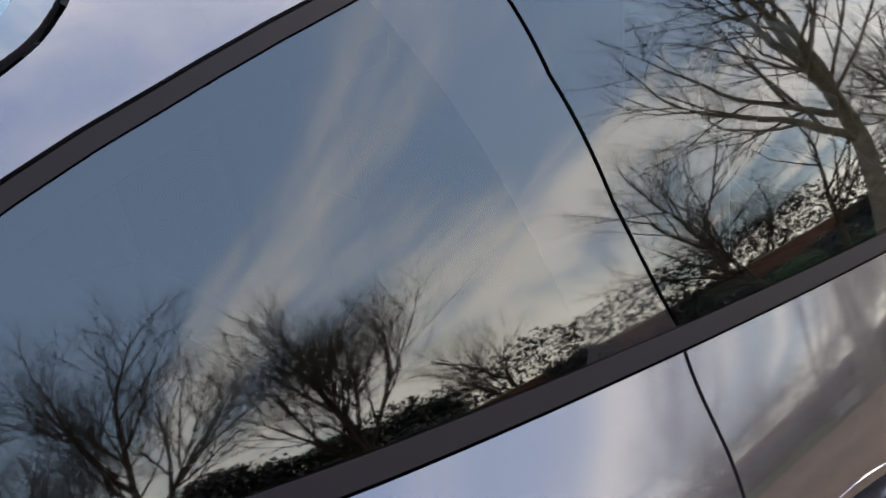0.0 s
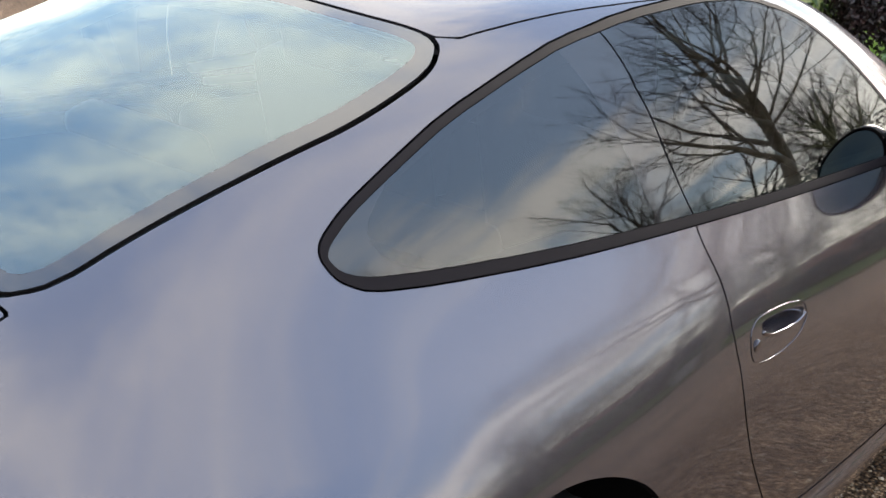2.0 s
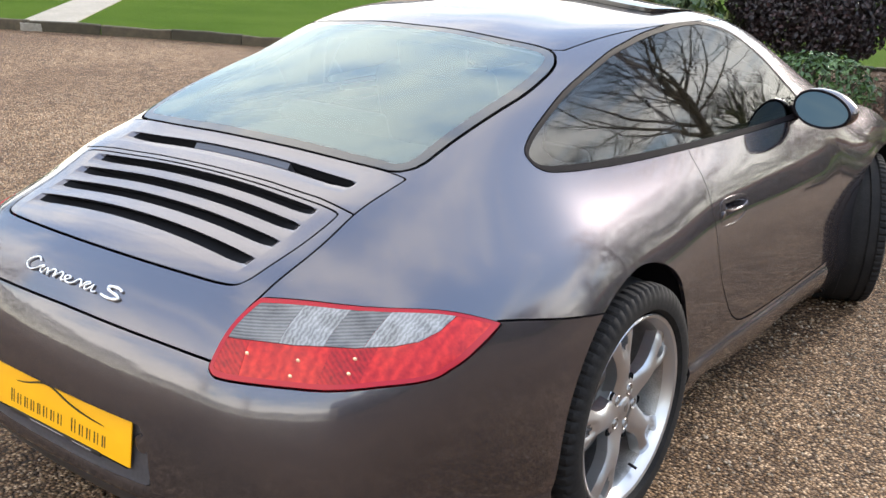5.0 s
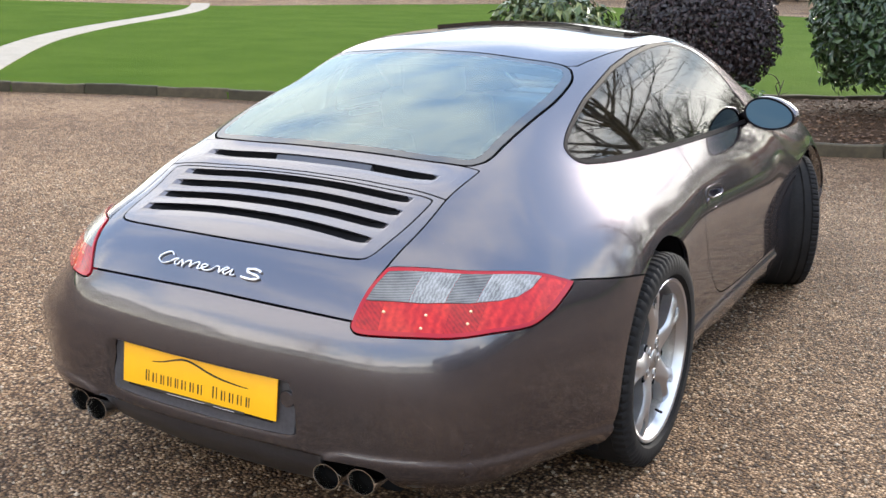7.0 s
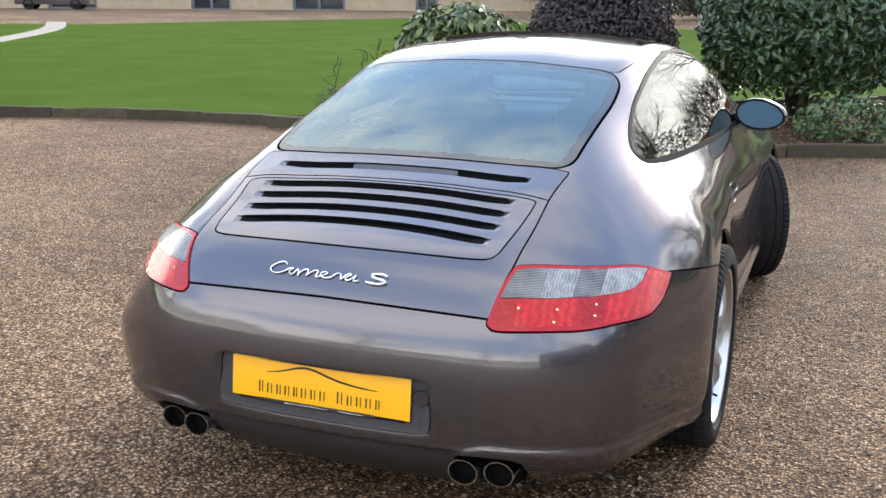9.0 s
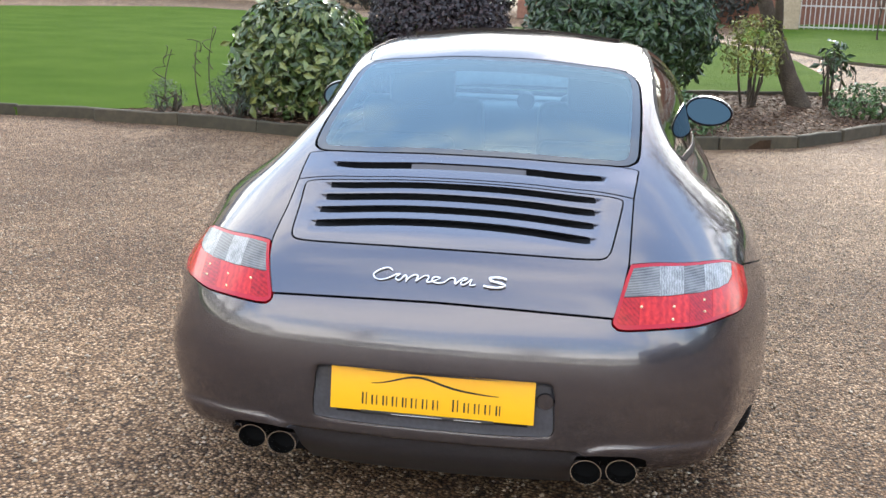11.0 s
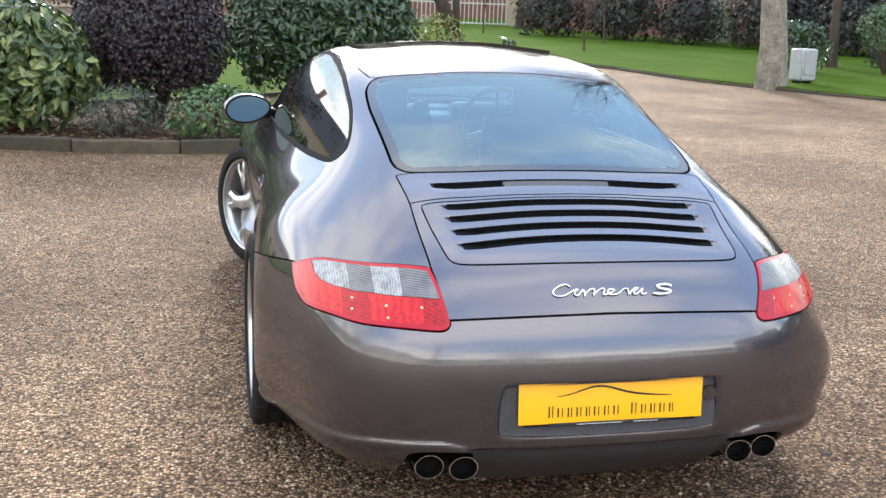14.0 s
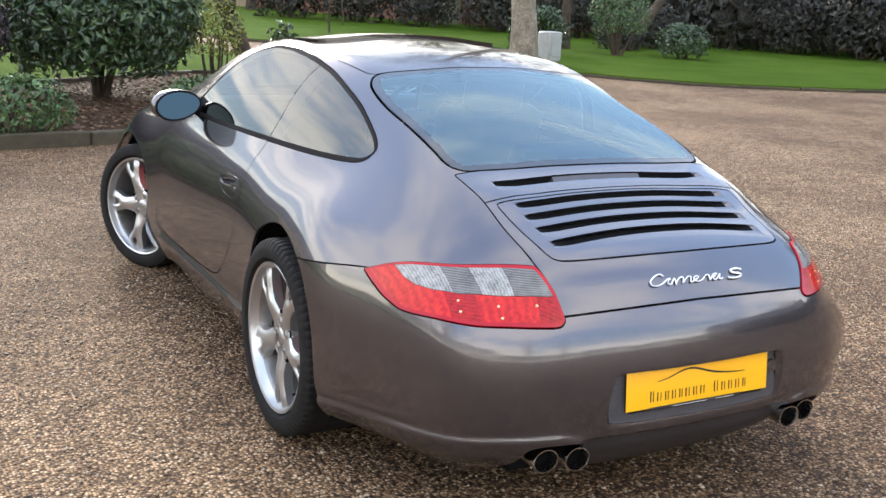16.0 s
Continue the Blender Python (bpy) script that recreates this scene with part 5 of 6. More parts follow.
def ground_sheet():
    r = np.r_[0, np.linspace(1.5, 24, 16), np.geomspace(27, 2500, 26)]
    a = np.linspace(0, 2 * math.pi, 96, endpoint=False)
    v, f = [(0, 0, 0)], []
    for k in r[1:]:
        x, y = k * np.cos(a), k * np.sin(a)
        v += list(zip(x, y, rise(x, y)))
    f += [(0, 1 + i, 1 + (i + 1) % 96) for i in range(96)]
    for j in range(len(r) - 2):
        f += [(1 + j * 96 + i, 1 + (j + 1) * 96 + i, 1 + (j + 1) * 96 + (i + 1) % 96, 1 + j * 96 + (i + 1) % 96) for i in range(96)]
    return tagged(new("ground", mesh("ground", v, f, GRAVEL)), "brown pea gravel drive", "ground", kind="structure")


ground_sheet()


def curve(knots, n):
    k = np.asarray(knots, float)
    run = np.r_[0, np.cumsum(np.linalg.norm(np.diff(k, axis=0), axis=1))]
    return spline(run, k)(np.linspace(0, run[-1], n))


def flat_area(name, outline, lift, material, label, category, step=1.2):
    """A sheet over an outline, cut from a grid, a little above the ground, with its edge going down to it."""
    q = np.asarray(outline, float)
    lo, hi = q.min(0), q.max(0)
    nx, ny = (np.maximum(8, (hi - lo) / step)).astype(int)
    nx, ny = min(nx, 110), min(ny, 110)
    xs, ys = np.linspace(lo[0], hi[0], nx), np.linspace(lo[1], hi[1], ny)
    gx, gy = np.meshgrid(xs, ys, indexing="ij")
    g = np.stack([gx, gy, rise(gx, gy) + lift], -1)
    p = from_grid(g, gx)
    p = clip(p, inside(q, p.p[:, 0], p.p[:, 1]))
    v, n, f = skirted(p, lift + .03, inward=(0, 0, -1))
    return tagged(new(name, mesh(name, v, f, material, n)), label, category, kind="structure")


FRONT = curve([(-30, -6), (-18, 1.0), (-13, 4.7), (-10.2, 6.7), (-8.3, 7.6), (-6.8, 8.05), (-5.0, 8.15)], 60)
BED_FRONT = curve([(-5.0, 8.0), (-3.9, 7.95), (-2.6, 7.6), (-1.3, 7.4), (-.2, 7.6), (.8, 8.05), (1.7, 8.4), (2.35, 8.8), (2.95, 9.6), (3.7, 10.6), (4.2, 11.7), (4.15, 12.9), (3.6, 13.8)], 66)
BED_BACK = curve([(-5.0, 8.2), (-4.2, 9.2), (-3.0, 10.4), (-1.4, 11.6), (.5, 12.7), (2.0, 13.8), (3.5, 14.1)], 40)
lawn_left = np.vstack([FRONT, BED_BACK[1:], [(4.3, 17), (4.5, 23), (3.2, 31), (-6, 37), (-18.3, 42), (-22.7, 34), (-25, 28), (-40, 22), (-60, 0)]])
flat_area("lawn", lawn_left, .085, GRASS, "bright green mown lawn", "lawn")
RIGHT = curve([(4.2, 31), (5.4, 25), (6.0, 22.7), (7.3, 21.4), (8.15, 19.7), (8.6, 17.5), (9.4, 15.7), (10.35, 14.2), (11.45, 12.75), (13.0, 11.85), (14.8, 11.2), (21, 10), (40, 6)], 90)
lawn_right = np.vstack([RIGHT, [(80, 20), (80, 60), (30, 75), (6, 45)]])
flat_area("lawn_far", lawn_right, .075, GRASS, "bright green mown lawn under trees", "lawn")
flat_area("planting_bed", np.vstack([BED_FRONT, BED_BACK[::-1]]), .09, SOIL, "dark planting bed with leaf litter", "flower bed", .35)
PATH_LINE = curve([(-10.3, 6.6), (-12.6, 9.0), (-15.6, 12.4), (-18.9, 17.5), (-23.2, 24.8), (-27, 29.3)], 40)
side = np.gradient(PATH_LINE, axis=0)
side = np.column_stack([-side[:, 1], side[:, 0]]) / np.linalg.norm(side, axis=1)[:, None] * .34
flat_area("garden_path", np.vstack([PATH_LINE + side, (PATH_LINE - side)[::-1]]), .097, FLAG, "pale stone path across the lawn", "path", .22)

# edging stones
KERB = random_tone("edging stone", (0.044, 0.036, 0.020), (0.090, 0.068, 0.040), 0.9, 14.0, 0.5)
edging = tagged(new("kerb"), "weathered stone edging round lawns and bed", "kerb", kind="structure")
stone_meshes = []
for k in range(5):
    bm = bmesh.new()
    bmesh.ops.create_cube(bm, size=1)
    bmesh.ops.scale(bm, vec=(1, .07, .20), verts=bm.verts)
    bmesh.ops.subdivide_edges(bm, edges=[e for e in bm.edges if e.calc_length() > .5], cuts=3)
    bmesh.ops.bevel(bm, geom=[e for e in bm.edges if len(e.link_faces) == 2 and e.calc_face_angle(0) > 1], offset=.012, segments=1, affect="EDGES")
    for v in bm.verts:
        v.co += Vector((0, noise.noise(v.co * 5 + Vector((k * 9, 0, 0))) * .012, noise.noise(v.co * 4 + Vector((0, k * 7, 0))) * .014))
    me = bpy.data.meshes.new("edging_stone")
    bm.to_mesh(me)
    bm.free()
    me.materials.append(KERB.m)
    stone_meshes.append(me)


def edge_run(line, length, top):
    run = np.r_[0, np.cumsum(np.linalg.norm(np.diff(line, axis=0), axis=1))]
    n = int(run[-1] / length)
    at = np.linspace(0, run[-1], n + 1)
    px, py = np.interp(at, run, line[:, 0]), np.interp(at, run, line[:, 1])
    for i in range(n):
        if math.hypot(px[i], py[i]) > 34 or py[i] < -4:
            continue
        mx, my = (px[i] + px[i + 1]) / 2, (py[i] + py[i + 1]) / 2
        d = math.hypot(px[i + 1] - px[i], py[i + 1] - py[i])
        ob = new("edging_stone", stone_meshes[i % 5])
        ob.parent = edging
        ob.matrix_local = pose(mx, my, rise(mx, my) + top - .10 + rng.uniform(-.008, .008), rng.uniform(-3, 3), rng.uniform(-.6, .6), math.degrees(math.atan2(py[i + 1] - py[i], px[i + 1] - px[i])) + rng.uniform(-1, 1)) @ Matrix.Diagonal((d * .99, 1, 1, 1))


edge_run(FRONT, .95, .125)
edge_run(BED_FRONT, .9, .125)
edge_run(BED_BACK[6:], 1.1, .14)
edge_run(RIGHT, 1.1, .055)


# ---- plants ----
def leaves(n, centre, radii, size, rng, shell=.25, aspect=.42, droop=.3, floor=None, lump=.18, upward=.35):
    """Leaf blades, each folded along its rib, over a lumpy rounded form: vertices and faces."""
    d = rng.normal(size=(n, 3))
    d /= np.linalg.norm(d, axis=1)[:, None]
    d[:, 2] = np.where(d[:, 2] < -.75, -d[:, 2], d[:, 2])
    lumps = np.array([noise.noise(Vector(v) * 2.4 + Vector(centre)) + .6 * noise.noise(Vector(v) * 5.5) for v in d])
    r = (1 - shell * rng.random(n) ** 1.6) * (1 + lump * lumps)
    p = np.asarray(centre) + d * np.asarray(radii) * r[:, None]
    if floor is not None:
        p[:, 2] = np.maximum(p[:, 2], floor + rng.random(n) * .05)
    face = d + rng.normal(size=(n, 3)) * .55 + (0, 0, upward)
    face /= np.linalg.norm(face, axis=1)[:, None]
    along = np.cross(face, rng.normal(size=(n, 3)))
    along /= np.linalg.norm(along, axis=1)[:, None]
    along = along + (0, 0, -droop)
    along /= np.linalg.norm(along, axis=1)[:, None]
    across = np.cross(face, along)
    across /= np.linalg.norm(across, axis=1)[:, None] + 1e-9
    up = np.cross(along, across)
    s = size * (.6 + .8 * rng.random(n))[:, None]
    w = s * aspect
    v = np.stack([p, p + along * s * .45 + across * w * .5 + up * w * .18, p + along * s - up * s * .12, p + along * s * .45 - across * w * .5 + up * w * .18, p + along * s * .5], 1).reshape(-1, 3)
    k = np.arange(n)[:, None] * 5
    f = np.concatenate([k + [0, 1, 4], k + [1, 2, 4], k + [2, 3, 4], k + [3, 0, 4]])
    return v, f


def fast_mesh(name, v, f, material, smooth=False):
    me = bpy.data.meshes.new(name)
    v, f = np.asarray(v, np.float32), np.asarray(f, np.int32)
    k = f.shape[1]
    me.vertices.add(len(v))
    me.vertices.foreach_set("co", v.ravel())
    me.loops.add(f.size)
    me.loops.foreach_set("vertex_index", f.ravel())
    me.polygons.add(len(f))
    me.polygons.foreach_set("loop_start", np.arange(len(f), dtype=np.int32) * k)
    me.polygons.foreach_set("use_smooth", np.full(len(f), smooth))
    me.materials.append(material)
    me.update(calc_edges=True)
    return me


def branch_tree(rng, height, trunk_r, levels=5, spread=.62, lean=(0, 0), kids=(3, 4), first=.34, wiggle=.10, shrink=.72, stout=.56):
    """Tapered limbs that fork again and again: lists of thick and thin limbs as point rows with radii."""
    thick, thin = [], []

    def grow(p, d, length, r, level):
        n = 6 if level < 2 else (4 if level < 4 else 3)
        pts, rad = [p], [r]
        for i in range(n):
            d = d + rng.normal(size=3) * wiggle * (.5 if level == 0 else 1.0) + (0, 0, .045 if level else 0)
            d = d / np.linalg.norm(d)
            p = p + d * length / n
            pts.append(p)
            rad.append(r * (1 - (i + 1) / n * (.42 if level < levels else .8)))
        (thick if level < 3 else thin).append((np.array(pts), np.array(rad)))
        if level >= levels:
            return
        m = int(rng.integers(kids[0], kids[1] + 1)) + (1 if level == 0 else 0)
        for j in range(m):
            t = (first if level == 0 else .35) + (1 - (first if level == 0 else .35)) * (j + rng.random() * .6) / m
            i = min(n, max(1, int(round(t * n))))
            a = rng.random() * 2 * math.pi
            ref = np.cross(d, (0.3, .5, .81))
            ref /= np.linalg.norm(ref)
            ref2 = np.cross(d, ref)
            nd = d + (math.cos(a) * ref + math.sin(a) * ref2) * spread * (1 + .5 * rng.random())
            nd /= np.linalg.norm(nd)
            grow(pts[i], nd, length * shrink * (.75 + .4 * rng.random()), rad[i] * stout, level + 1)
        nd = d + rng.normal(size=3) * .2
        grow(pts[-1], nd / np.linalg.norm(nd), length * shrink * .9, rad[-1] * .9, level + 1)

    d0 = np.array([lean[0], lean[1], 1.0])
    grow(np.zeros(3), d0 / np.linalg.norm(d0), height * .36, trunk_r, 0)
    return thick, thin


def limbs(rows, sides):
    verts, faces, base = [], [], 0
    ring = np.arange(sides) * 2 * math.pi / sides
    for p, r in rows:
        d = np.gradient(p, axis=0)
        d /= np.linalg.norm(d, axis=1)[:, None] + 1e-9
        ref = np.where(np.abs(d[:, 2:3]) < .9, np.array([[0, 0, 1.0]]), np.array([[1.0, 0, 0]]))
        a = np.cross(d, ref)
        a /= np.linalg.norm(a, axis=1)[:, None] + 1e-9
        b = np.cross(a, d)
        v = p[:, None] + r[:, None, None] * (np.cos(ring)[None, :, None] * a[:, None] + np.sin(ring)[None, :, None] * b[:, None])
        verts.append(v.reshape(-1, 3))
        n = len(p)
        i = (np.arange(n - 1)[:, None] * sides + np.arange(sides)[None]).ravel()
        j = (np.arange(n - 1)[:, None] * sides + (np.arange(sides)[None] + 1) % sides).ravel()
        faces.append(np.column_stack([i, j, j + sides, i + sides]) + base)
        base += n * sides
    return np.vstack(verts), np.vstack(faces)


def bare_tree(label, at, seed, height, trunk_r, bark, **shape):
    r = np.random.default_rng(seed)
    tree = thing("tree", label, "tree", at)
    thick, thin = branch_tree(r, height, trunk_r, **shape)
    root = thick[0]
    flare = np.array([1.2, 1.04, 1.0, 1.0, 1.0, 1.0, 1.0])[: len(root[1])]
    thick[0] = (root[0] - (0, 0, .05), root[1] * flare)
    part("trunk", fast_mesh("trunk", *limbs(thick, 9), bark, True), tree)
    if thin:
        part("crown", fast_mesh("crown", *limbs(thin, 3), TWIG, True), tree, "bare winter twigs")
    return tree


def shrub(name, label, at, radii, count, size, material, seed, stem=.0, shell=.35, lift=.0, category="shrub", **more):
    r = np.random.default_rng(seed)
    ob = thing(name, label, category, at)
    centre = (0, 0, radii[2] * .86 + lift)
    v, f = leaves(count, centre, radii, size, r, shell, floor=.02, **more)
    part("foliage", fast_mesh("foliage", v, f, material), ob)
    rows = []
    for k in range(9):
        a, t = r.random() * 6.28, .25 + .6 * r.random()
        tip = np.array([math.cos(a) * radii[0] * t, math.sin(a) * radii[1] * t, centre[2] + radii[2] * (.2 + .4 * r.random())])
        foot = np.array([math.cos(a) * .08, math.sin(a) * .08, -.05])
        mid = (tip + foot) / 2 + r.normal(size=3) * .06
        rows.append((curve([foot, mid, tip], 6), np.linspace(.022 + stem, .006, 6)))
    for p, rad in rows:
        part("stem", fast_mesh("stem", *limbs([(p, rad)], 5), BARK, True), ob)
    return ob


def zat(x, y, lift=.09):
    return (x, y, float(rise(x, y)) + lift)


shrub("spotted_shrub", "rounded yellow-green spotted shrub in the bed", zat(-2.85, 8.5), (.80, .76, .68), 4200, .13, SPOTTED, 1, shell=.45, aspect=.45, lump=.12)
shrub("purple_shrub", "dark purple clipped ball shrub on bare stems", zat(-1.55, 9.45), (.84, .82, .80), 26000, .05, PURPLE, 2, stem=.01, lift=.20, shell=.42, aspect=.6, lump=.07)
shrub("laurel_dome", "large dark green clipped laurel dome", zat(.47, 11.0), (1.18, 1.12, 1.08), 15000, .11, LAUREL, 3, stem=.02, lift=.16, shell=.35, lump=.10)
shrub("golden_shrub", "small golden green shrub behind the laurel", zat(2.25, 12.3), (.42, .42, .46), 1100, .07, GOLD, 4, lift=.35)
shrub("low_shrub", "low bright green leafy shrub at the kerb", zat(-.86, 7.78), (.50, .34, .28), 1300, .065, LOWGREEN, 5, lump=.12)
shrub("low_shrub", "low bright green leafy shrub at the kerb", zat(1.1, 8.75), (.52, .40, .23), 1000, .065, LOWGREEN, 6)
shrub("low_shrub", "low bright green leafy shrub at the kerb", zat(3.55, 11.3), (.46, .42, .23), 800, .07, LOWGREEN, 7)
shrub("grey_shrub", "low grey-green lavender mound", zat(-3.48, 8.3), (.40, .30, .25), 1500, .07, GREYLEAF, 8, aspect=.12, upward=.8, droop=-.4)
shrub("grey_shrub", "low grey-green lavender mound", zat(-1.75, 8.05), (.40, .30, .24), 1500, .07, GREYLEAF, 9, aspect=.12, upward=.8, droop=-.4)
shrub("grey_shrub", "low grey-green lavender mound", zat(-4.35, 8.35), (.22, .2, .18), 600, .05, GREYLEAF, 10, aspect=.14, upward=.8, droop=-.4)
shrub("leafy_stem", "upright green shrub beside the leaning tree", zat(3.4, 12.7), (.22, .22, .32), 120, .13, LAUREL, 11, lift=.3, shell=.8)
shrub("topiary", "round clipped bright green topiary", zat(14.3, 18.8), (.80, .80, .66), 2800, .07, LOWGREEN, 12, stem=.02, lift=.42, lump=.06)
shrub("shade_shrub", "dark green shrub beside the topiary", zat(15.6, 17.9), (.66, .64, .45), 1100, .12, LAUREL, 13)
shrub("shade_shrub", "dark green shrub behind the old trunk", zat(12.2, 19.2), (.75, .7, .62), 1000, .13, LAUREL, 14)

# leaf litter in the bed
lx, ly = rng.uniform(-4.9, 4.2, 16000), rng.uniform(7.5, 14.1, 16000)
bed_q = np.vstack([BED_FRONT, BED_BACK[::-1]])
ok = inside(bed_q, lx, ly) < -.05
lx, ly = lx[ok], ly[ok]
v, f = leaves(len(lx), (0, 0, 0), (1, 1, .1), .06, rng, aspect=.6)
shift = np.column_stack([lx, ly, rise(lx, ly) + .10])
cen = v.reshape(-1, 5, 3)
cen = (cen - cen[:, :1]) * (1, 1, .35) + shift[:, None]
tagged(new("leaf_litter", fast_mesh("leaf_litter", cen.reshape(-1, 3), f, LITTER)), "brown fallen leaves on the bed", "leaves", kind="stuff")

# leaves blown off the bed onto the drive
n = 1100
line = np.asarray(BED_FRONT, float)
i = rng.integers(0, len(line) - 1, n)
t = rng.random(n)[:, None]
foot = line[i] * (1 - t) + line[i + 1] * t
away = np.diff(line, axis=0)[i]
away = np.column_stack([away[:, 1], -away[:, 0]]) / (np.linalg.norm(away, axis=1)[:, None] + 1e-9)
away *= np.where(away[:, 1:] > 0, -1, 1)
foot = foot + away * (.12 + rng.exponential(.55, n))[:, None]
v, f = leaves(n, (0, 0, 0), (1, 1, .1), .038, rng, aspect=.55)
cen = v.reshape(-1, 5, 3)
cen = (cen - cen[:, :1]) * (1, 1, .25) + np.column_stack([foot, rise(foot[:, 0], foot[:, 1]) + .012])[:, None]
tagged(new("blown_leaves", fast_mesh("blown_leaves", cen.reshape(-1, 3), f, LITTER)), "small brown leaves blown onto the gravel", "leaves", kind="stuff")

# dead upright stalks in the bed
for k, (x, y, h) in enumerate([(-4.05, 8.6, .75), (-3.95, 8.7, .9), (-4.5, 8.7, .65), (3.3, 12.2, .8), (3.5, 12.0, .6), (-.4, 8.3, .5)]):
    r = np.random.default_rng(40 + k)
    rows = [(curve([(0, 0, 0), (r.normal() * .04, r.normal() * .04, h * .5), (r.normal() * .07, r.normal() * .07, h)], 6), np.linspace(.009, .004, 6))]
    rows += [(curve([(0, 0, h * t), (r.normal() * .06, r.normal() * .06, h * t + .1), (r.normal() * .1, r.normal() * .1, h * t + .14)], 5), np.linspace(.006, .003, 5)) for t in (.5, .7, .85)]
    tagged(new("dry_stalk", fast_mesh("dry_stalk", *limbs(rows, 5), TWIG)), "dry brown flower stalk in the bed", "plant stalk", "dry stalks").location = zat(x, y)

# trees
bare_tree("leaning bare tree in the planting bed", zat(2.98, 12.5), 21, 8.0, .13, BARK, levels=5, lean=(-.42, .1), spread=.6)
bare_tree("big old tree with pale weathered trunk at the lawn edge", zat(9.58, 15.75, .05), 22, 14.0, .27, PALE_BARK, levels=5, first=.62, spread=.66)
bare_tree("far tree with mossy trunk on the lawn", zat(17.4, 33.0), 23, 13.0, .42, MOSS_BARK, levels=5, first=.7)
bare_tree("slanting bare tree behind the topiary", zat(16.0, 20.6), 24, 9.0, .16, BARK, levels=5, lean=(.7, .1), first=.6)
bare_tree("dark slim bare tree behind the topiary", zat(14.2, 20.9), 29, 9.0, .13, BARK, levels=4, first=.6)
for k, (x, y) in enumerate([(9.4, 25.4), (9.1, 35.0), (11.7, 29.8)]):
    bare_tree("slim young sapling on the lawn", zat(x, y), 25 + k, 3.0, .032, BARK, levels=3, first=.6, spread=.5)

spots = [(-34, -4, 32), (24, 11.5, 41), (34, 3, 42), (26, 6, 42), (40, -6, 32), (30, -14, 33), (32, 22, 33), (21, 24, 32), (27, 33, 33),
         (-22, -6, 33), (-30, 6, 32), (-12, -30, 32), (4, -34, 33), (12, 40, 33), (2, 52, 32), (-24, 66, 31), (-13, 65, 31), (-3, 66, 31), (7, 65, 31), (17, 63, 31), (27, 56, 31)]
makers = {}
for k, (x, y, seed) in enumerate(spots):
    turn_deg = float(rng.uniform(0, 360))
    if seed not in makers:
        fine = dict(levels=5, kids=(4, 5), spread=.50, wiggle=.06, stout=.62) if seed > 40 else dict(levels=4, kids=(4, 5), spread=.55, wiggle=.07, stout=.62) if seed == 31 else dict(levels=5, kids=(3, 4), spread=.55, wiggle=.07)
        makers[seed] = bare_tree("tall bare winter tree", zat(x, y), seed, (13, 11.5, 14.5, 12)[seed % 4], .20, BARK, **fine)
        makers[seed]["group"] = "bare trees round the grounds"
    else:
        copy_thing(makers[seed], pose(*zat(x, y), 0, 0, turn_deg) @ Matrix.Scale(float(rng.uniform(.85, 1.15)) * (1.3 if y > 54 else 1), 4))


# ---- house, gate, walls and woods in the distance ----
SAND = grained("buff sandstone wall", (0.36, 0.28, 0.19), (0.46, 0.37, 0.26), 1.2, 0.9, 0.4, 0.01).m
BRICK = grained("old red brick wall", (0.17, 0.075, 0.050), (0.25, 0.12, 0.08), 2.0, 0.92, 0.5, 0.01, fine=26).m
SLATE = grained("dark slate roof", (0.06, 0.06, 0.065), (0.10, 0.10, 0.105), 3, 0.8, 0.4, 0.01).m
FRAME = Mat("blue-grey painted joinery", (0.10, 0.125, 0.155), 0.5).m
PANE = Mat("dark window pane", (0.02, 0.025, 0.03), 0.06, Coat_Weight=1.0).m
WHITE = grained("white painted metal", (0.34, 0.34, 0.33), (0.42, 0.42, 0.41), 6, 0.6, 0.1, 0.002).m
IRON = Mat("pale painted iron", (0.50, 0.48, 0.45), 0.6).m


def stone_block(name, size, material, parent, at, turned=0, bevel=.01, label=""):
    ob = part(name, box_mesh(name, size, material, bevel, 1), parent, label)
    ob.matrix_local = pose(*at, 0, 0, turned)
    return ob


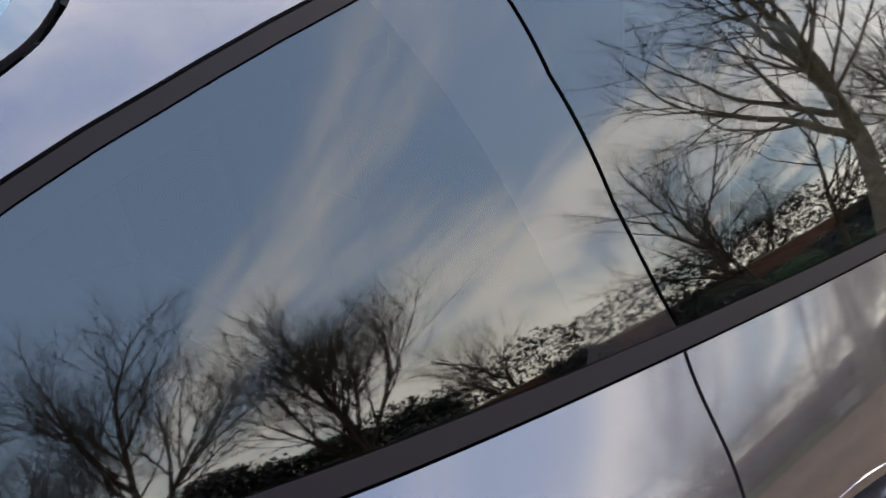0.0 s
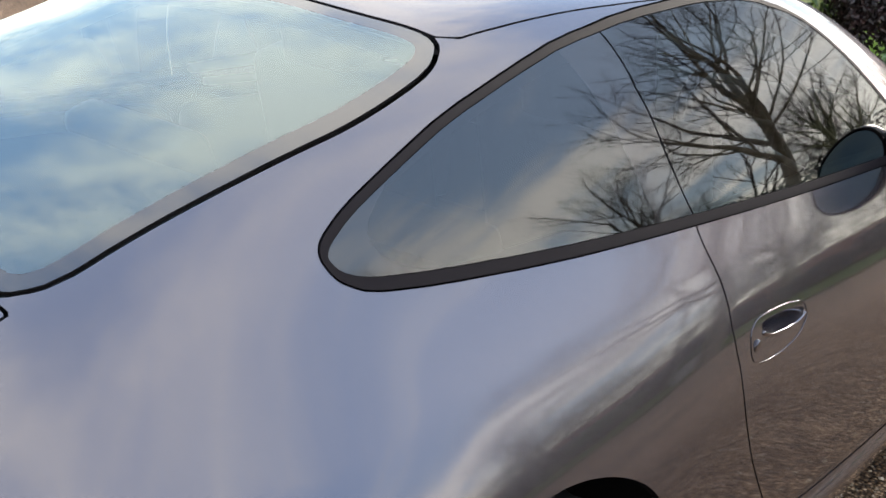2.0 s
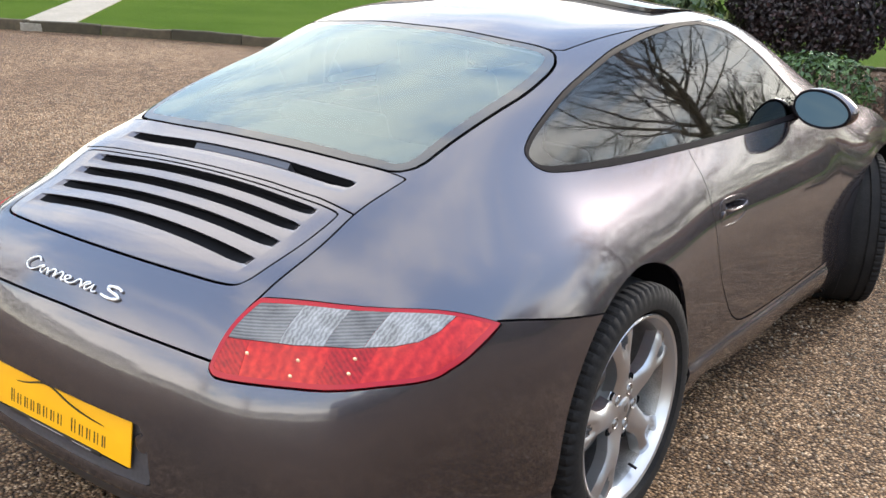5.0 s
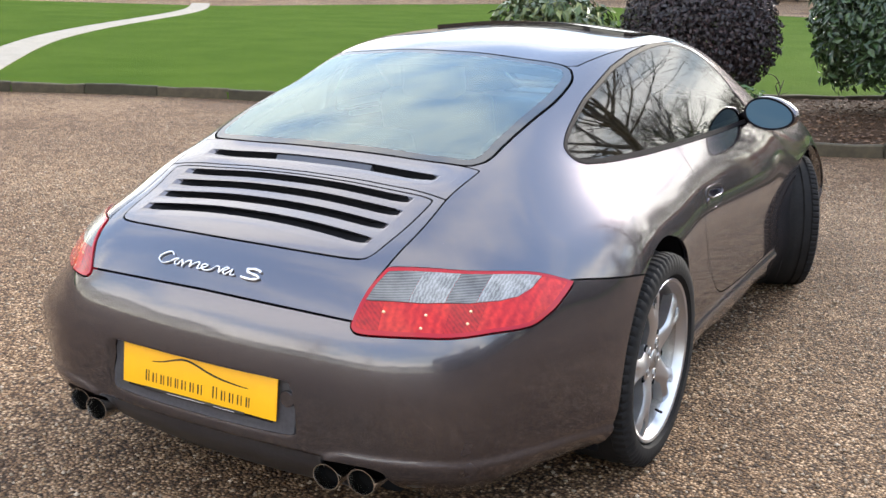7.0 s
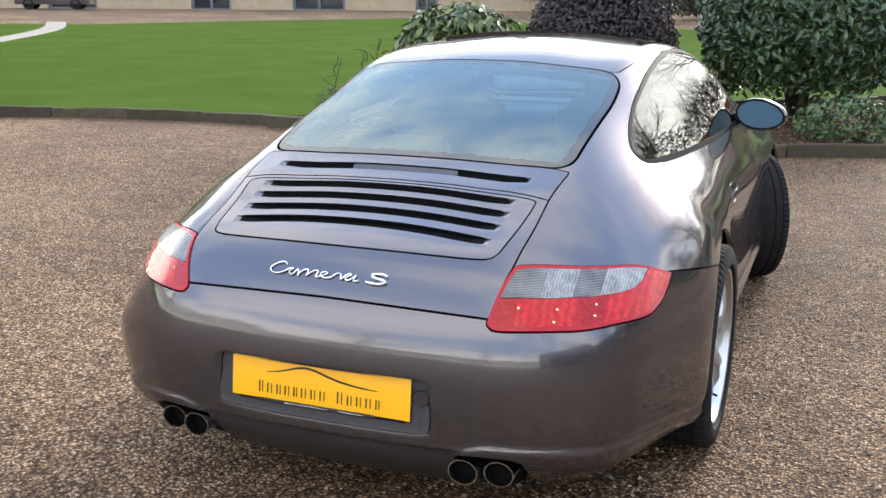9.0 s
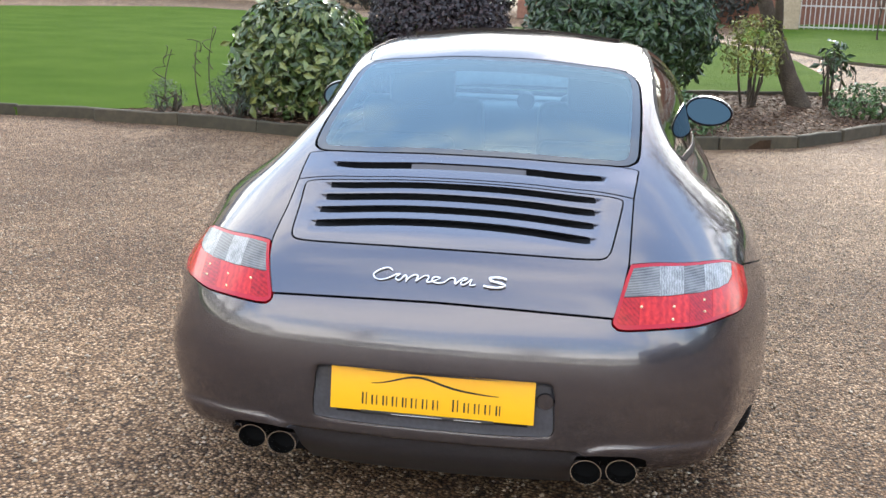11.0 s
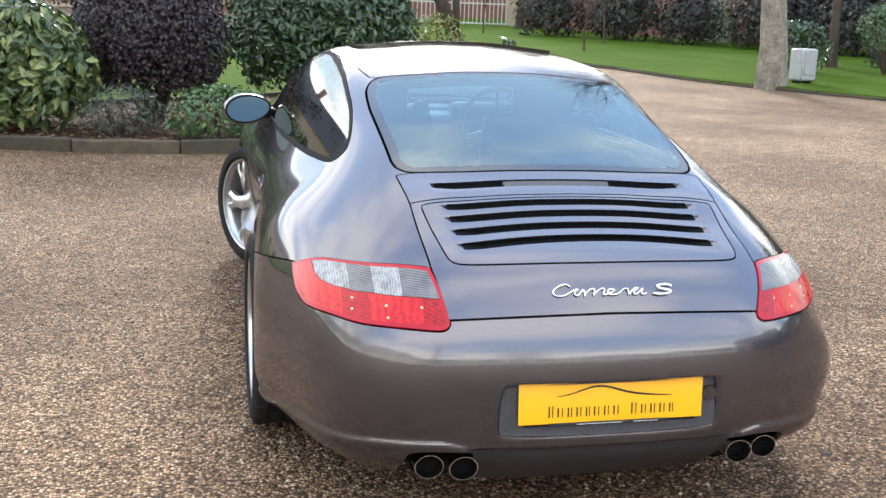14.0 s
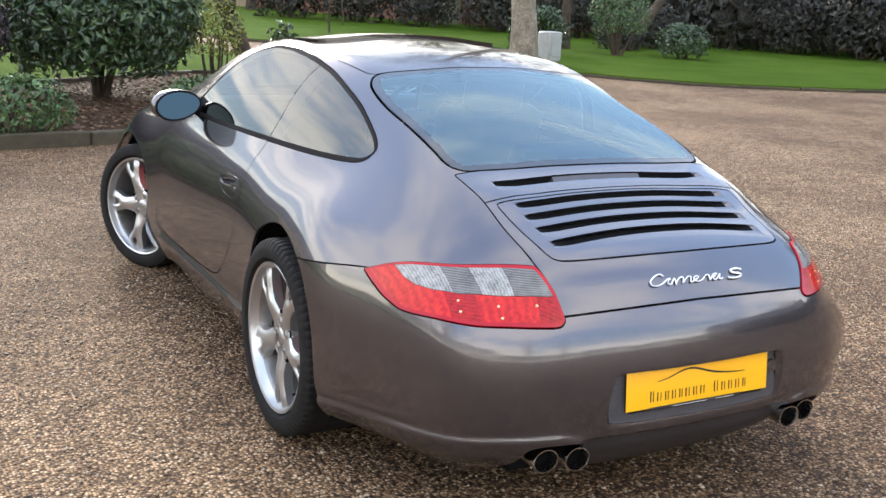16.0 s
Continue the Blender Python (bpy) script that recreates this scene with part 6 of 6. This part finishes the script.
def house(at, turned, length, depth, height, label, openings):
    """A long range with openings through its front wall."""
    h = thing("house", label, "house")
    h.matrix_world = pose(*at, 0, 0, turned)
    xs = [-length / 2]
    for x, w, z0, z1 in openings:
        xs += [x - w / 2, x + w / 2]
    xs.append(length / 2)
    for i in range(0, len(xs), 2):
        stone_block("wall", (xs[i + 1] - xs[i], .4, height), SAND, h, ((xs[i] + xs[i + 1]) / 2, 0, height / 2 - .2))
    for x, w, z0, z1 in openings:
        stone_block("wall_over", (w, .4, height - z1), SAND, h, (x, 0, (height + z1) / 2 - .2))
        if z0 > .1:
            stone_block("wall_under", (w, .4, z0 + .2), SAND, h, (x, 0, z0 / 2 - .3))
        pane = stone_block("window", (w - .16, .05, z1 - z0 - .25), PANE, h, (x, .12, (z0 + z1) / 2 - .2), 0, .005)
        for dx in (-w / 2 + .09, w / 2 - .09, 0):
            stone_block("frame_post", (.16, .12, z1 - z0 - .2), FRAME, h, (x + dx, .05, (z0 + z1) / 2 - .2), 0, .01)
        stone_block("frame_rail", (w - .34, .12, .14), FRAME, h, (x, .055, z0 + .0), 0, .01)
    stone_block("back_wall", (length, .4, height), SAND, h, (0, depth, height / 2 - .2))
    for s in (-1, 1):
        stone_block("end_wall", (.4, depth - .4, height), SAND, h, (s * (length / 2 - .2), depth / 2, height / 2 - .2))
    o, r = .35, depth * .42
    v = [(-length / 2 - o, -o, height - .25), (length / 2 + o, -o, height - .25), (length / 2 + o, depth / 2, height + r), (-length / 2 - o, depth / 2, height + r), (-length / 2 - o, depth + o, height - .25), (length / 2 + o, depth + o, height - .25)]
    part("roof", mesh("roof", v, [(0, 1, 2, 3), (3, 2, 5, 4), (0, 3, 4), (1, 5, 2), (0, 4, 5, 1)], SLATE, smooth=False), h, "slate roof")
    for x in (-length * .3, length * .28):
        stone_block("chimney", (.9, .6, 1.8), BRICK, h, (x, depth / 2, height + r + .4))
    return h


house((-36, 58, .82), 22, 62, 9, 5.6, "long buff stone house with blue-grey doors", [(-25, 2.2, 0, 2.5), (-19, 1.6, .9, 2.4), (-12, 3.2, 0, 2.7), (-3, 2.6, 0, 2.6), (4, 3.4, 0, 2.7), (11, 1.4, 0, 2.4), (18, 1.6, .9, 2.4), (25, 1.6, .9, 2.4)])
house((34, -22, .6), -118, 22, 8, 5.0, "brick house with slate roof beyond the trees", [(-6, 1.4, .9, 2.4), (0, 1.2, 0, 2.2), (6, 1.4, .9, 2.4)])

# garden wall with gate piers
wall = tagged(new("wall_garden"), "old red brick garden wall", "wall", kind="structure")
for (x0, y0), (x1, y1) in (((13.4, 43.6), (16.8, 35)), ((16.8, 35), (24.5, 23.5)), ((24.5, 23.5), (28, 17.5)), ((28, 17.5), (42, 10)), ((6.9, 42.9), (-4, 47)), ((3, 52), (22, 53))):
    d, a = math.hypot(x1 - x0, y1 - y0), math.degrees(math.atan2(y1 - y0, x1 - x0))
    mx, my = (x0 + x1) / 2, (y0 + y1) / 2
    for k in range(int(d / 4) + 1):
        w = d / (int(d / 4) + 1)
        t = (k + .5) * w / d
        px, py = x0 + (x1 - x0) * t, y0 + (y1 - y0) * t
        stone_block("wall_bay", (w * .995, .35, 3.0), BRICK, wall, (px, py, float(rise(px, py)) + 1.4), a)
        stone_block("coping", (w * .995, .45, .10), SAND, wall, (px, py, float(rise(px, py)) + 2.96), a)
for x, y in ((7.4, 42.9), (12.9, 43.6)):
    pier = thing("gate_pier", "tall stone gate pier", "gate pier", zat(x, y, 0), "gate piers")
    stone_block("shaft", (.75, .75, 3.0), SAND, pier, (0, 0, 1.5))
    stone_block("cap", (.95, .95, .18), SAND, pier, (0, 0, 3.09))
    part("finial", box_mesh("finial", (.5, .5, .5), SAND, .2, 4, at=(0, 0, 3.43)), pier)
gate = thing("gate", "pale iron bar gate between stone piers", "gate", zat(10.15, 43.25, 0))
gate.rotation_euler.z = math.atan2(.7, 5.5)
for k in range(24):
    stone_block("bar", (.035, .035, 1.75), IRON, gate, (-2.3 + 4.6 * k / 23, 0, .95), 0, .004)
for z in (.15, 1.0, 1.7):
    stone_block("rail", (4.7, .05, .06), IRON, gate, (0, .05, z), 0, .005)

# a dark car left before the house
def parked_car(at, turned):
    ob = thing("parked_car", "dark hatchback parked before the stone house", "car", at)
    ob.rotation_euler.z = radians(turned)
    side = [(-2.05, .28), (-2.1, .62), (-1.9, .92), (-1.35, 1.0), (-.75, 1.42), (.75, 1.45), (1.6, 1.02), (2.05, .9), (2.1, .3)]
    body = part("body", prism("body", side, -.82, .82, DARKCAR, .06), ob)
    body.matrix_local = pose(0, 0, 0, 90, 0, 0)
    glass = part("side_window", prism("side_window", [(-1.2, 1.0), (-.72, 1.36), (.7, 1.38), (1.35, 1.02)], -.83, .83, PANE), ob, "dark side glass")
    glass.matrix_local = pose(0, 0, 0, 90, 0, 0)
    tyre = lathe("wheel", [(-.09, .20), (-.10, .28), (-.08, .31), (.08, .31), (.10, .28), (.09, .20), (.06, .001)], RUBBER, 32)
    for x in (-1.3, 1.3):
        for y in (-.76, .76):
            part("wheel", tyre, ob, "black wheel").matrix_local = pose(x, y, .31, 0, 0, 90)
    return ob


DARKCAR = Mat("dark plum car paint", (0.03, 0.02, 0.03), 0.3, Coat_Weight=1.0).m
parked_car((-42.9, 47.1, .816), 30)

# white meter box on the lawn beside the old trunk
box = thing("utility_box", "weathered white metal box standing on the lawn", "utility box", zat(10.6, 16.35, .07))
stone_block("housing", (.46, .32, .62), WHITE, box, (0, 0, .36), 20, .03)
stone_block("door_panel", (.34, .02, .42), WHITE, box, (.055, -.16, .38), 20, .006)
for s in (-1, 1):
    stone_block("foot", (.07, .2, .10), TRIM, box, (s * .14, s * .05, .03), 20, .01)

# dense planting before the wall: shade, undergrowth and brushwood
SHADE = [(11.5, 34.5, 1.3), (13.6, 33, 1.5), (15.2, 30.8, 1.2), (17, 28.6, 1.5), (18.6, 26.3, 1.4), (19.8, 24.2, 1.3), (21, 22.2, 1.5), (21.6, 20.2, 1.2), (22.4, 18.2, 1.4), (23.6, 16.2, 1.5), (25.4, 14.6, 1.3), (27.5, 13.2, 1.6), (30, 12, 1.5), (33, 11, 1.8),
         (24.5, 19.5, 2.0), (22.8, 24.0, 2.0), (19.5, 30.5, 2.0), (29, 16, 2.2), (5, 44, 1.6), (0, 47, 1.9), (-6, 49, 1.9), (-12, 51, 1.7), (16, 20.9, .7), (17.6, 21.4, .8)]
base_shrub = None
for k, (x, y, r) in enumerate(SHADE):
    if base_shrub is None:
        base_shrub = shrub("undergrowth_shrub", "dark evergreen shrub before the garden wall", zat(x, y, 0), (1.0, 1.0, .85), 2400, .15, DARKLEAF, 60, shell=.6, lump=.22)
        base_shrub["group"] = "undergrowth shrubs"
        base_shrub.scale = (r, r, r)
        first_r = r
    else:
        copy_thing(base_shrub, pose(*zat(x, y, 0), 0, 0, float(rng.uniform(0, 360))) @ Matrix.Scale(r / first_r, 4))

# hedges that close the grounds to the sides and the rear
def hedge(points, height, width, n, seed):
    r = np.random.default_rng(seed)
    line = curve(points, 60)
    i = r.integers(0, 60, n)
    base = line[i] + r.normal(size=(n, 2)) * width * .35
    v, f = leaves(n, (0, 0, 0), (.3, .3, .3), .34, r, aspect=.6)
    top = height * (1 + .22 * np.array([noise.noise(Vector((x * .22, y * .22, seed))) for x, y in base]))
    shift = np.column_stack([base, rise(base[:, 0], base[:, 1]) + top * r.random(n) ** .75])
    v = (v.reshape(-1, 5, 3) + shift[:, None]).reshape(-1, 3)
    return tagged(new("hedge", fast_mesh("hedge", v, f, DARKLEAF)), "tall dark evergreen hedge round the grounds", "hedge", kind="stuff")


hedge([(-24, -30), (-34, -12), (-42, 4), (-58, 22)], 5.0, 2.0, 18000, 3)
hedge([(-24, -32), (-6, -40), (14, -38), (30, -30)], 3.2, 2.0, 14000, 4)
hedge([(27, -24), (31, -8), (33, 2), (36, 12), (44, 26)], 4.2, 1.8, 30000, 7)
hedge([(36, 9), (40, 16), (47, 27)], 6.0, 1.6, 22000, 8)
hedge([(46, -24), (50, -6), (58, 6)], 3.6, 2.2, 12000, 5)
hedge([(-22, 66), (-6, 62), (10, 60), (26, 50), (40, 37), (52, 24)], 7.5, 2.0, 30000, 6)

# ---- loose pebbles over the drive ----
PEBBLE = leaf_material("loose pebbles", (0.33, 0.245, 0.165), (0.52, 0.42, 0.31), 0.8).m
n = 42000
ang, dist = rng.uniform(0, 2 * math.pi, n), 4.6 * np.sqrt(rng.random(n)) * 1.15
px, py = dist * np.cos(ang), .8 + dist * np.sin(ang)
far = rng.random(n) < .25
px = np.where(far, rng.uniform(-6, 7, n), px)
py = np.where(far, rng.uniform(2, 7.0, n), py)
shape = np.array([(1, 0, 0), (0, 1, 0), (-1, 0, 0), (0, -1, 0), (0, 0, .75), (0, 0, -.5)])
size = (.0045 + .005 * rng.random(n) ** 2)[:, None, None]
jit = 1 + .35 * rng.normal(size=(n, 6, 1)).clip(-1, 1)
a = rng.uniform(0, 2 * math.pi, n)
rot = np.stack([np.stack([np.cos(a), -np.sin(a), 0 * a], -1), np.stack([np.sin(a), np.cos(a), 0 * a], -1), np.stack([0 * a, 0 * a, 1 + 0 * a], -1)], -2)
v = np.einsum("nij,kj->nki", rot, shape) * size * jit + np.stack([px, py, np.full(n, .0025)], -1)[:, None]
tri = np.array([(0, 1, 4), (1, 2, 4), (2, 3, 4), (3, 0, 4), (1, 0, 5), (2, 1, 5), (3, 2, 5), (0, 3, 5)])
f = (np.arange(n)[:, None, None] * 6 + tri[None]).reshape(-1, 3)
tagged(new("pebbles", fast_mesh("pebbles", v.reshape(-1, 3), f, PEBBLE, True)), "loose brown and buff pebbles on the drive", "gravel", kind="stuff")
